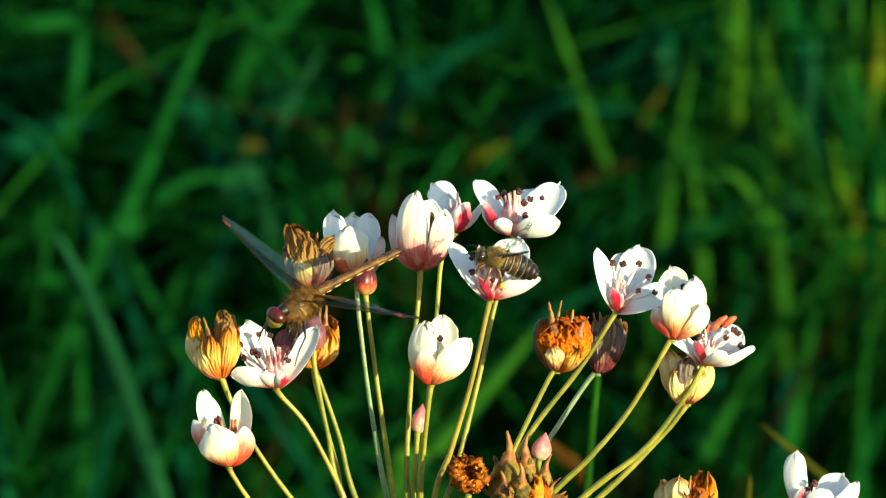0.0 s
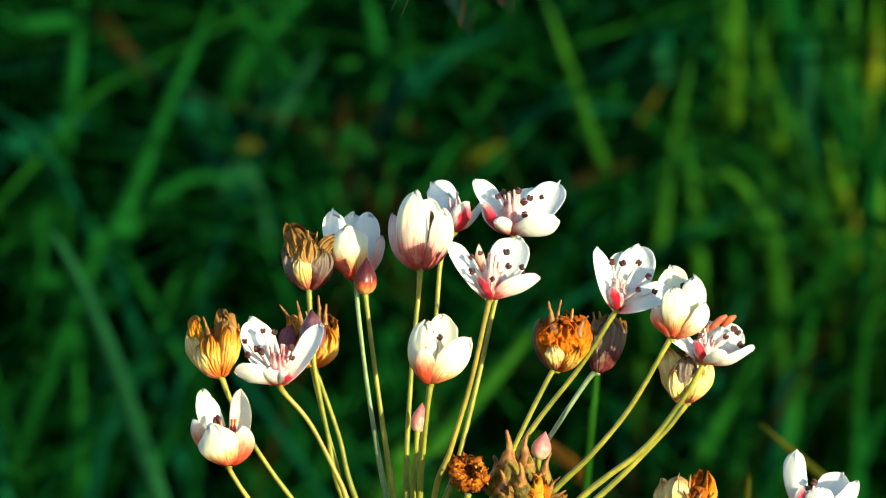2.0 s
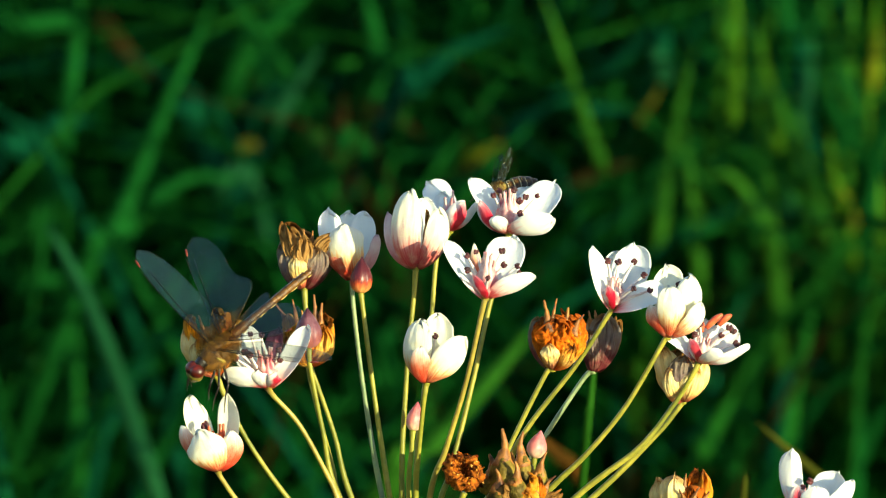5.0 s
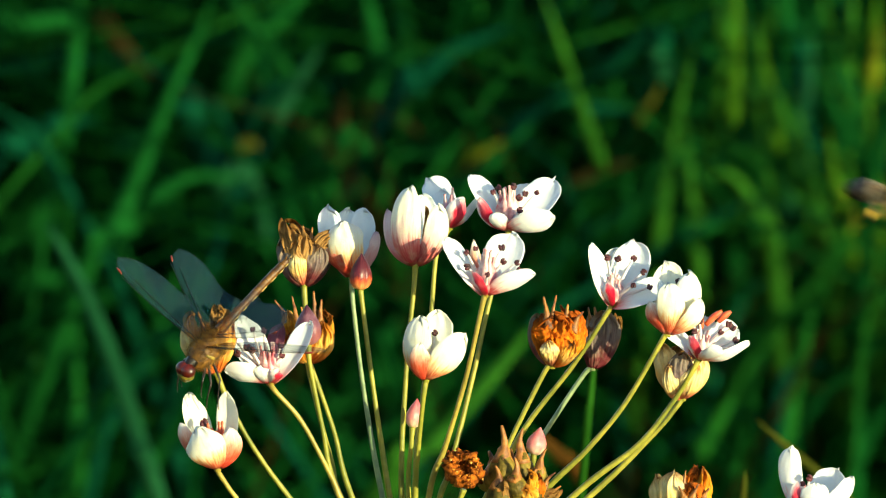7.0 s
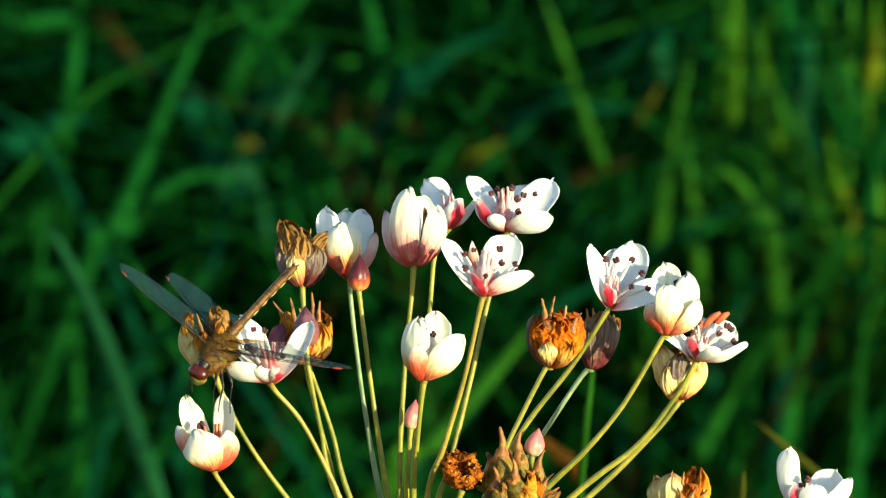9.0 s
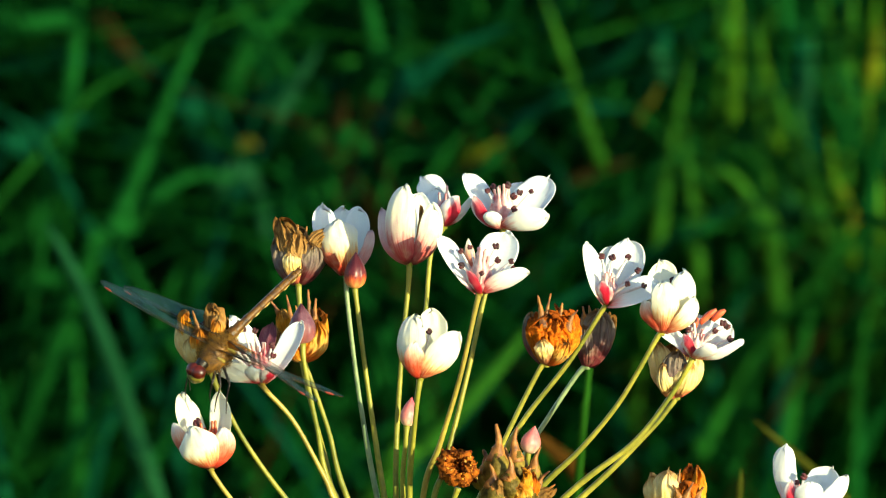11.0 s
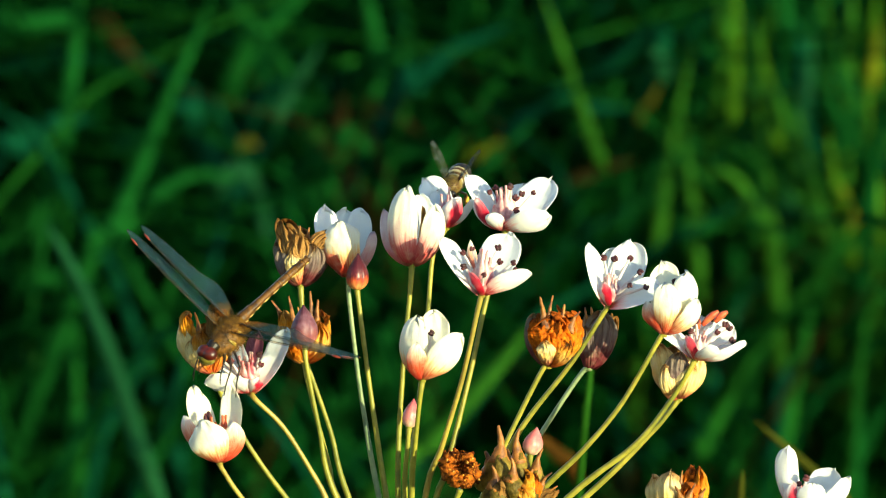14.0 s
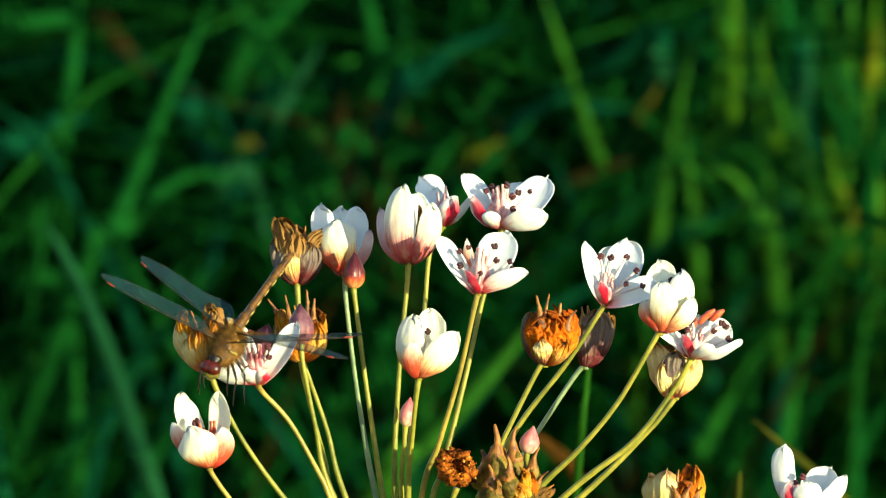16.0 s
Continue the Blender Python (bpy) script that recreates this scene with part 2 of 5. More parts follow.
BLADE = blade_material("reed_blade", (0.004, 0.074, 0.014), (0.012, 0.136, 0.017))
BLADE_BLUE = blade_material("sedge_blade_bluish", (0.003, 0.072, 0.032), (0.006, 0.104, 0.044))
BLADE_PALE = blade_material("sedge_blade_pale", (0.012, 0.096, 0.034), (0.017, 0.110, 0.037))
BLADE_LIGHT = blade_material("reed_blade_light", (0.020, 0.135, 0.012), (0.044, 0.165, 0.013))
# lit copy of the blade green: the sunlight is put into the colour
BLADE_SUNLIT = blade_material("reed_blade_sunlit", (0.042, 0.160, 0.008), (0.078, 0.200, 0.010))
BLADE_YELLOW = blade_material("reed_blade_yellowing", (0.12, 0.16, 0.008), (0.16, 0.18, 0.010))
BLADE_OLIVE = blade_material("olive_blade", (0.07, 0.09, 0.010), (0.10, 0.10, 0.012))
BLADE_BROWN = blade_material("dry_blade_brown", (0.025, 0.021, 0.006), (0.038, 0.029, 0.008))
BLADE_RUST = blade_material("dry_blade_rust", (0.10, 0.045, 0.008), (0.14, 0.06, 0.010))
# near-black green: the shade of deep gaps in the grass is put into the colour
FIELD_SHADED = blade_material("shaded_meadow_blades", (0.0006, 0.012, 0.003), (0.0015, 0.034, 0.005))
SOIL = simple("marsh_soil", (0.014, 0.020, 0.008), (0.022, 0.045, 0.010), 1.5, 0.9, 0.0, 0.5)

# ---- shapes ----
def part(name, bm, material, parent, label=""):
    """Links a bmesh, or ready mesh data, as one mesh object under a thing or a part."""
    if isinstance(bm, bpy.types.Mesh):
        me = bm
    else:
        me = bpy.data.meshes.new(name)
        bm.to_mesh(me)
        bm.free()
        for m in (material if isinstance(material, (list, tuple)) else [material]):
            me.materials.append(m)
        for p in me.polygons:
            p.use_smooth = True
    ob = new(name, me)
    ob.parent = parent
    if label:
        ob["label"] = label
    return ob


def thing(name, place, label, category, group="", kind=""):
    ob = new(name)
    ob.empty_display_size = 0.002
    ob.location = place
    return tagged(ob, label, category, group, kind)


def smooth_line(points, steps):
    """A curve through the points (Catmull-Rom)."""
    p = [Vector(q) for q in points]
    p = [p[0] * 2 - p[1]] + p + [p[-1] * 2 - p[-2]]
    out = []
    for i in range(1, len(p) - 2):
        for s in range(steps):
            t = s / steps
            a, b, c, d = p[i - 1], p[i], p[i + 1], p[i + 2]
            out.append(0.5 * (2 * b + (c - a) * t + (2 * a - 5 * b + 4 * c - d) * t * t + (3 * b - a - 3 * c + d) * t ** 3))
    return out + [p[-2]]


def tube(bm, line, radii, sides=8, lump=0.0, seed=0.0):
    """A round rod along a line; radii from its first to its last end."""
    rings = []
    n = len(line)
    ref = Vector((0.31, 0.9, 0.22)).normalized()
    for i, c in enumerate(line):
        t = (line[min(i + 1, n - 1)] - line[max(i - 1, 0)]).normalized()
        a = t.cross(ref)
        a = a.normalized() if a.length > 1e-6 else t.orthogonal().normalized()
        b = t.cross(a)
        k = i / (n - 1) * (len(radii) - 1)
        j = min(int(k), len(radii) - 2)
        r = radii[j] + (radii[j + 1] - radii[j]) * (k - j)
        ring = []
        for s in range(sides):
            g = 2 * math.pi * s / sides
            q = r * (1 + lump * noise.noise(Vector((c.x * 900 + seed, c.z * 900, s * 1.7))))
            ring.append(bm.verts.new(c + (a * math.cos(g) + b * math.sin(g)) * q))
        rings.append(ring)
    for r0, r1 in zip(rings, rings[1:]):
        for s in range(sides):
            bm.faces.new((r0[s], r0[(s + 1) % sides], r1[(s + 1) % sides], r1[s]))
    bm.faces.new(rings[0][::-1])
    bm.faces.new(rings[-1])
    return bm


def lathe(bm, foot, axis, profile, sides=12, groove=0.0, lobes=3, squash=1.0, uv=None):
    """A body turned about an axis: profile of (height, radius)."""
    axis = axis.normalized()
    a = axis.orthogonal().normalized()
    b = axis.cross(a)
    rings = []
    for h, r in profile:
        ring = []
        for s in range(sides):
            g = 2 * math.pi * s / sides
            q = r * (1 - groove * max(0.0, math.cos(lobes * g)) ** 6)
            ring.append(bm.verts.new(foot + axis * h + (a * math.cos(g) + b * math.sin(g) * squash) * q))
        rings.append(ring)
    top = profile[-1][0]
    for i, (r0, r1) in enumerate(zip(rings, rings[1:])):
        for s in range(sides):
            f = bm.faces.new((r0[s], r0[(s + 1) % sides], r1[(s + 1) % sides], r1[s]))
            if uv:
                for loop, (u, k) in zip(f.loops, ((s, i), (s + 1, i), (s + 1, i + 1), (s, i + 1))):
                    loop[uv].uv = (u / sides, profile[k][0] / top)
    bm.faces.new(rings[0][::-1])
    bm.faces.new(rings[-1])
    return bm


def tepal_mesh(foot, mid, tip, face, half, seed, cup=0.35, crumple=0.0, point=0.0, ruffle=1.0, thick=0.0002, nu=18, nv=14, grain=1.0):
    """A petal as a thin shell bent over foot, middle and tip; its inner side (material 0) looks towards face. point: how pointed."""
    rnd = random.Random(seed)
    knee = mid * 2 - (foot + tip) * 0.5
    length = (mid - foot).length + (tip - mid).length
    bm = bmesh.new()
    uv = bm.loops.layers.uv.new("UVMap")
    ph = [rnd.uniform(0, 50) for _ in range(5)]
    skew = rnd.uniform(-0.1, 0.1)
    grid, back = [], []
    for i in range(nu + 1):
        u = 1 - (1 - i / nu) ** 1.5
        c = foot * (1 - u) ** 2 + knee * 2 * u * (1 - u) + tip * u * u
        t = ((knee - foot) * (1 - u) + (tip - knee) * u).normalized()
        n = (face - t * face.dot(t)).normalized()
        side = t.cross(n)
        rise = min(1.0, u / 0.6)
        fall = max(0.0, (u - 0.6) / 0.4)
        w = half * (0.36 + 0.64 * (rise * (2 - rise)) ** 0.9) * max(0.0, 1 - fall ** (3.0 - 1.6 * point)) ** (0.5 + 0.35 * point) + half * 0.04
        row, brow = [], []
        for j in range(nv + 1):
            v = 2 * j / nv - 1
            edge = v * v
            wave = noise.noise(Vector((ph[0] + u * 2.4, v * 1.3 + ph[1], 0)))
            fine = noise.noise(Vector((ph[2] + u * 7, v * 3.5 + ph[3], 3)))
            lip = noise.noise(Vector((ph[4] + v * 3.2, u * 2, 9)))
            q = c + side * (w * (v + skew * u * (1 - edge)) * (1 + ruffle * (0.07 * wave + 0.05 * fine * u)))
            q += n * (w * cup * edge + half * ruffle * (0.13 * wave * (0.3 + edge) * (0.3 + u) + 0.025 * fine + 0.12 * lip * u ** 4))
            nick = noise.noise(Vector((v * 7.5 + ph[3], ph[2], 6)))
            q += t * (length * ruffle * (0.085 * lip + 0.045 * nick + 0.02 * fine) * u ** 3)
            if crumple:
                fold = noise.noise(Vector((v * 5.5 * grain + ph[2], u * 2.2 * grain + ph[1], 5))) / grain ** 0.7
                crease = abs(noise.noise(Vector((v * 6 * grain + ph[3], u * 5 * grain + ph[0], 11))))
                q += n * half * crumple * (fold * (0.25 + 1.1 * u ** 1.4) + 0.3 * fine * u + 0.5 * wave * u + 0.3 * crease * min(1.0, u * 4))
                q += side * half * crumple * 0.7 * noise.noise(Vector((u * 4 + ph[1], v * 2, 8))) * u ** 1.5
                q += n * half * crumple * (0.4 if grain > 1.5 else 0.12) * noise.noise(Vector((v * 12 * grain + ph[1], u * 8 * grain + ph[4], 4))) * min(1.0, 0.2 + u)
                q += t * length * crumple * 0.3 * noise.noise(Vector((v * 3.5 + ph[0], ph[3], 1))) * u ** 3
            row.append(bm.verts.new(q))
            brow.append(bm.verts.new(q - n * thick * (0.4 + 0.6 * (1 - edge)) * (1 - 0.6 * u)))
        grid.append(row)
        back.append(brow)

    def quad(vs, marks, slot):
        f = bm.faces.new(vs)
        f.material_index = slot
        for loop, (i, j) in zip(f.loops, marks):
            loop[uv].uv = (j / nv, i / nu)

    for i in range(nu):
        for j in range(nv):
            m = ((i, j), (i, j + 1), (i + 1, j + 1), (i + 1, j))
            quad([grid[a][b] for a, b in m], m, 0)
            quad([back[a][b] for a, b in m[::-1]], m[::-1], 1)
    rim = [(0, j) for j in range(nv)] + [(i, nv) for i in range(nu)] + [(nu, j) for j in range(nv, 0, -1)] + [(i, 0) for i in range(nu, 0, -1)]
    for a, b in zip(rim, rim[1:] + rim[:1]):
        quad([grid[b[0]][b[1]], grid[a[0]][a[1]], back[a[0]][a[1]], back[b[0]][b[1]]], (b, a, a, b), 1)
    return bm


# ---- the flowering rush: every flower stands on a stalk of its own that springs from the same hub ----
HUB = spot(742, 1130, 0)
GROUP = "flowers of the umbel"


def stalk(holder, points, thin=4.3, thick=5.6, material=STEM):
    """The stalk from the flower's foot down to the hub."""
    line = smooth_line([spot(*p) - HUB for p in points] + [Vector((0, 0, 0)) + RIGHT * U * (points[-1][0] - 742) * 0.05], 7)
    bm = tube(bmesh.new(), line, [U * thin * 1.35, U * thin, U * thin, U * thick, U * thick], 8, 0.06, points[0][0])
    return part("stalk", bm, material, holder)


def stamens(holder, foot, anthers, seed):
    """Thick pale filaments from the foot, each with a two-lobed anther at its given end."""
    rnd = random.Random(seed)
    for end in anthers:
        d = (end - foot).normalized()
        root = foot + d * 5 * U
        line = smooth_line([root, root.lerp(end, 0.55) + way(rnd.uniform(-1, 1), -1, 0) * 3 * U, end], 4)
        fil = part("stamen", tube(bmesh.new(), line, [3.4 * U, 3.0 * U, 1.5 * U], 6), FILAMENT, holder)
        look_to = way(rnd.uniform(-0.5, 0.5), rnd.uniform(-0.5, 0.2), -1)
        lay = (d * rnd.uniform(0.4, 1) + way(rnd.uniform(-1, 1), rnd.uniform(-1, 1), 0) * 0.6)
        lay = (lay - look_to * lay.dot(look_to)).normalized()
        cross = lay.cross(look_to)
        size = rnd.uniform(0.66, 0.9) * U
        bm = bmesh.new()
        for s in (-1, 1):
            axis = (lay + cross * s * 0.16).normalized()
            lathe(bm, end + cross * s * 3.0 * size - axis * 7.2 * size, axis,
                  [(0, 0.8 * size), (1.6 * size, 3.0 * size), (5 * size, 4.1 * size), (9.6 * size, 4.1 * size), (12.8 * size, 2.8 * size), (14.4 * size, 0.7 * size)], 10)
        part("anther", bm, ANTHER, fil, "dark red anther")


def carpels(holder, foot, axis, count, height, radius, seed, material=CARPEL, beak=1.0, spread=14.0, stout=9.0, slim=1.0):
    """Teardrop carpels in a ring, each drawn out into a beak."""
    rnd = random.Random(seed)
    a = axis.orthogonal().normalized()
    b = axis.cross(a)
    for k in range(count):
        g = 2 * math.pi * (k + 0.3 * rnd.random()) / count
        r = a * math.cos(g) + b * math.sin(g)
        s = radians(spread * rnd.uniform(0.6, 1.4))
        d = axis * math.cos(s) + r * math.sin(s)
        h = height * rnd.uniform(0.85, 1.15) * U
        w = stout * rnd.uniform(0.9, 1.1) * U
        f = foot + r * radius * U
        bm = lathe(bmesh.new(), f, d, [(0, w * 0.5), (h * 0.15, w * 0.95), (h * 0.35, w), (h * 0.55, w * 0.78), (h * 0.72, w * 0.46 * slim),
                                       (h * 0.88, w * 0.24 * beak * slim), (h * 0.97, w * 0.3 * beak * slim), (h, w * 0.12)], 10, 0.3, 2)
        part("carpel", bm, material, holder)


SKINS = {"b": (DRY_BEIGE, DRY_BEIGE), "c": (PETAL_CREAM_IN, PETAL_CREAM), "w": (PETAL_IN, PETAL_OUT), "p": (PETAL_IN, PETAL_PINK), "q": (PETAL_IN, PETAL_CORAL),
         "v": (PETAL_IN, PETAL_FADED), "u": (PETAL_IN, PETAL_LILAC), "x": (PETAL_WINE, PETAL_WINE), "o": (DRY_ORANGE, DRY_ORANGE), "t": (DRY_TAN, DRY_TAN),
         "r": (DRY_RUST, DRY_RUST), "y": (DRY_GOLD, DRY_GOLD), "g": (DRY_TAN, PETAL_MAUVE)}
DRYNESS = {"o": 0.6, "t": 0.55, "r": 0.55, "y": 0.42, "g": 0.2, "b": 0.2}


def bloom(label, foot, lean, petals, stem, seed, anthers=(), pistil=(6, 44, 8), stem_material=STEM, name="rush_flower", pistil_material=CARPEL, kind="flower", horns=()):
    """A flower on its stalk. petals: rows of middle and tip (x, y, d from the foot), half width, the way the inner side looks, and skin.
    horns: the dry beaks of the fruit, each from its foot to its tip, with a half width."""
    ob = thing(name, HUB, label, kind, GROUP)
    stalk(ob, [foot, *stem], material=stem_material)
    base = spot(*foot) - HUB
    axis = way(*lean)

    def place(x, y, d):
        return spot(x, y, foot[2] + d) - HUB

    bm = lathe(bmesh.new(), base - axis * 6 * U, axis, [(0, 5.8 * U), (4 * U, 6.6 * U), (9 * U, 7 * U), (14 * U, 5 * U), (16 * U, 3 * U)], 10)
    part("receptacle", bm, stem_material, ob)
    for k, (mx, my, md, tx, ty, td, half, fx, fy, fd, skin) in enumerate(petals):
        mid, tip = place(mx, my, md), place(tx, ty, td)
        out = (mid - base) - axis * (mid - base).dot(axis)
        root = base + (out.normalized() * 5 * U if out.length > 1e-6 else Vector())
        dry = DRYNESS.get(skin, 0.0)
        bm = tepal_mesh(root, mid, tip, way(fx, fy, fd), half * (1.0 if dry else 0.87) * U, seed * 31 + k, 0.42 if dry else 0.34, dry,
                        0.45 if skin in "pq" else 0.0, 1.3 if dry or skin in "cv" else 0.95, 0.0002, *((34, 30) if dry else (18, 16)), {"r": 2.0, "t": 1.15}.get(skin, 1.0))
        part("petal", bm, SKINS[skin], ob)
    stamens(ob, base + axis * 4 * U, [place(*p) for p in anthers], seed)
    dry = pistil_material is BEAK
    if pistil:
        carpels(ob, base + axis * 6 * U, axis, pistil[0], pistil[1], pistil[2], seed + 5, pistil_material, 1.0, 14.0 if dry else 5.0, 6.0 if dry else 14.0, 1.0 if dry else 0.62)
    for x, y, d, hx, hy, hd, w in horns:
        a, b = place(x, y, d), place(hx, hy, hd)
        bend = a.lerp(b, 0.6) + RIGHT * (x - hx) * 0.12 * U
        bm = tube(bmesh.new(), smooth_line([a, bend, b], 5), [w * 1.5 * U, w * 1.2 * U, w * 0.7 * U, w * 0.42 * U, w * 0.3 * U, w * 0.18 * U], 10, 0.7, hx)
        part("beak", bm, BEAK, ob)
    return ob


def bud(label, foot, tip, half, stem, skin, seed):
    ob = thing("flower_bud", HUB, label, "flower bud", GROUP)
    stalk(ob, [foot, *stem], 4.4, 5.8)
    base, top = spot(*foot) - HUB, spot(*tip) - HUB
    axis = top - base
    l, w = axis.length, half * U
    bm = bmesh.new()
    uv = bm.loops.layers.uv.new("UVMap")
    prof = [(0, w * 0.35), (l * 0.06, w * 0.66), (l * 0.16, w * 0.9), (l * 0.30, w), (l * 0.46, w * 0.97), (l * 0.62, w * 0.78), (l * 0.78, w * 0.5), (l * 0.92, w * 0.2), (l, w * 0.04)]
    part("bud_body", lathe(bm, base, axis, prof, 30, 0.13, 3, 1.0, uv), skin, ob)
    bm = lathe(bmesh.new(), base - axis.normalized() * 3 * U, axis, [(0, 5 * U), (4 * U, 6.5 * U), (7 * U, 6 * U), (9 * U, 3 * U)], 10)
    part("receptacle", bm, STEM, ob)
    return ob

# ---- the flowers, from the top of the umbel down ----
bloom("white rush flower with pink sides, wide open on top", (903, 408, 40), (-0.04, -1, -0.2),
      [(868, 362, 10, 838, 312, 25, 25, 0.5, -0.1, -0.85, "w"), (866, 394, -25, 849, 355, -35, 21, 0.6, -0.6, 0.5, "p"),
       (886, 396, -40, 882, 378, -48, 18, 0.1, -0.5, 0.85, "w"), (938, 406, -45, 982, 384, -55, 33, -0.2, -0.65, 0.7, "w"),
       (950, 366, 20, 984, 320, 40, 37, -0.35, -0.25, -0.9, "w"), (925, 365, 45, 938, 328, 60, 26, -0.1, -0.2, -0.95, "w")],
      [(902, 440, 36), (872, 525, 20), (842, 660, 0), (800, 830, -10), (778, 900, -10)], 1,
      [(933, 345, 6), (953, 343, 0), (951, 380, -36), (876, 342, -14), (886, 334, -6), (912, 332, -22), (922, 352, -16), (923, 374, -44)], (6, 70, 6))
bloom("half-hidden white and pink rush flower on a long stalk", (799, 403, 95), (0.0, -1, -0.2),
      [(784, 360, 45, 760, 319, 60, 31, 0.3, -0.2, -0.9, "w"), (806, 385, -40, 824, 353, -52, 20, 0.1, -0.6, 0.75, "p"),
       (830, 386, -10, 853, 354, 0, 21, -0.3, -0.8, 0.4, "w"), (786, 372, 30, 786, 338, 40, 20, 0, -0.2, -0.9, "w")],
      [(776, 450, 92), (766, 560, 76), (752, 700, 50), (738, 850, 20)], 2, [], (3, 62, 5))
bloom("half-closed cup of creamy white petals with a pink foot", (738, 470, -30), (0.02, -1, -0.1),
      [(695, 434, -6, 689, 374, -2, 23, 0.8, -0.1, 0.6, "u"), (719, 414, -40, 730, 334, -30, 30, 0.25, -0.1, 0.9, "v"),
       (774, 428, -32, 779, 369, -27, 25, -0.35, -0.1, 0.9, "v"), (748, 404, 25, 752, 348, 18, 34, 0, -0.1, -1, "w"), (756, 412, -24, 758, 372, -20, 5, 0.3, -0.1, 0.9, "t")],
      [(735, 520, -30), (722, 660, -25), (714, 882, -15)], 3, [], None)
bloom("closed white cup with ragged petal tips and orange-pink foot", (626, 490, 60), (0.0, -1, -0.08),
      [(590, 428, 14, 584, 369, 22, 27, 0.4, -0.1, -0.9, "w"), (645, 428, 22, 646, 372, 26, 28, -0.35, -0.1, -0.9, "w"),
       (616, 430, 40, 622, 374, 45, 30, 0, -0.1, -1, "w"), (616, 440, -42, 613, 394, -38, 36, 0, -0.1, 1, "c"),
       (664, 455, -5, 671, 413, -5, 21, -0.8, -0.1, 0.5, "u"), (590, 460, -25, 585, 422, -20, 22, 0.7, -0.1, 0.6, "q")],
      [(628, 540, 58), (648, 700, 40), (680, 882, 20)], 4, [], None, STEM_PALE)
bud("dark plum-red pointed flower bud with orange foot", (641, 514, -10), (643, 450, -14), 20, [(645, 545, -10), (664, 690, -8), (693, 882, 0)], BUD_SKIN, 2)
bloom("white rush flower with dark red anthers and pink carpels", (862, 522, -130), (0.06, -1, -0.28),
      [(823, 477, 0, 791, 426, 10, 22, 0.5, -0.3, -0.8, "w"), (892, 466, 35, 908, 416, 50, 39, -0.2, -0.25, -0.95, "w"),
       (906, 506, -30, 949, 488, -25, 26, -0.1, -0.7, 0.6, "w"), (850, 508, -40, 838, 482, -45, 15, 0.5, -0.6, 0.5, "p"),
       (848, 474, 20, 841, 430, 25, 11, 0, 0, 1, "q")],
      [(855, 550, -126), (828, 670, -96), (792, 790, -56), (762, 882, -24)], 5,
      [(845, 442, 2), (829, 449, -10), (830, 474, -20), (891, 440, 4), (894, 465, -20), (918, 467, -14), (866, 488, -60), (922, 480, -10)], (6, 70, 5), STEM_RED)
bloom("creamy white cup half open with an orange-pink foot", (757, 672, -140), (0.06, -1, -0.18),
      [(776, 602, 20, 777, 555, 15, 31, -0.1, -0.1, -1, "c"), (736, 627, -28, 746, 564, -22, 32, 0.5, -0.1, 0.8, "c"),
       (747, 646, -46, 748, 609, -50, 20, 0, -0.1, 1, "q"), (790, 646, -40, 826, 595, -35, 32, -0.3, -0.4, 0.85, "c"), (728, 632, -5, 730, 590, 5, 20, 0.7, -0.1, 0.5, "c")],
      [(752, 710, -135), (744, 790, -100), (738, 882, -60)], 6, [(773, 591, -12)], (3, 44, 5))
bud("small pink flower bud behind a taller stalk", (733, 758, -60), (742, 707, -62), 15, [(731, 790, -58), (726, 882, -40)], BUD_PINK, 3)

bloom("withered rush flower with shrivelled brown petal tips", (541, 505, 60), (0.0, -1, -0.08),
      [(504, 470, 0, 503, 428, 0, 23, 0.7, 0, 0.6, "g"), (578, 470, 0, 578, 424, 0, 23, -0.7, 0, 0.6, "g"), (531, 480, -44, 528, 452, -44, 16, 0, 0, 1, "b"),
       (528, 440, -42, 510, 396, -24, 23, 0, 0, 1, "t"), (566, 440, -34, 595, 418, -26, 14, -0.2, 0, 1, "t"), (540, 450, -46, 540, 416, -36, 24, -0.1, 0, 1, "t"), (540, 440, 20, 545, 412, 20, 36, 0, 0, -1, "t"),
       (563, 476, -38, 566, 438, -38, 20, -0.2, 0, 1, "g"), (515, 478, -34, 512, 440, -32, 18, 0.3, 0, 1, "g")],
      [(544, 560, 58), (548, 650, 48), (590, 820, 20), (610, 890, 10)], 11, [], None, STEM, "withered_flower", BEAK, "withered flower",
      [(542, 440, -10, 540, 401, -14, 5), (553, 440, -10, 556, 404, -16, 5), (510, 430, -10, 505, 412, -14, 4)])
left_dry = bloom("withered rush flower with golden orange petals", (386, 660, -125), (0.0, -1, -0.12),
      [(339, 625, -18, 331, 578, -18, 19, 0.6, 0, 0.7, "b"), (345, 598, -22, 341, 560, -32, 13, 0.2, 0, 1, "o"), (367, 628, -45, 366, 588, -50, 17, 0.1, 0, 1, "y"),
       (397, 618, -45, 400, 568, -45, 15, -0.1, 0, 1, "y"), (392, 584, -30, 389, 548, -30, 19, 0, 0, 1, "t"), (406, 622, -20, 412, 574, -10, 19, -0.6, 0, 0.7, "y"),
       (384, 615, 15, 380, 575, 15, 32, 0, 0, -1, "o"), (355, 640, -34, 350, 604, -38, 18, 0.4, 0, 0.9, "b")],
      [(404, 705, -122), (446, 785, -100), (515, 882, -70), (600, 980, -40)], 12, [], None, STEM, "withered_flower", BEAK, "withered flower",
      [(366, 610, -30, 354, 554, -34, 6), (368, 612, -42, 362, 572, -50, 5)])
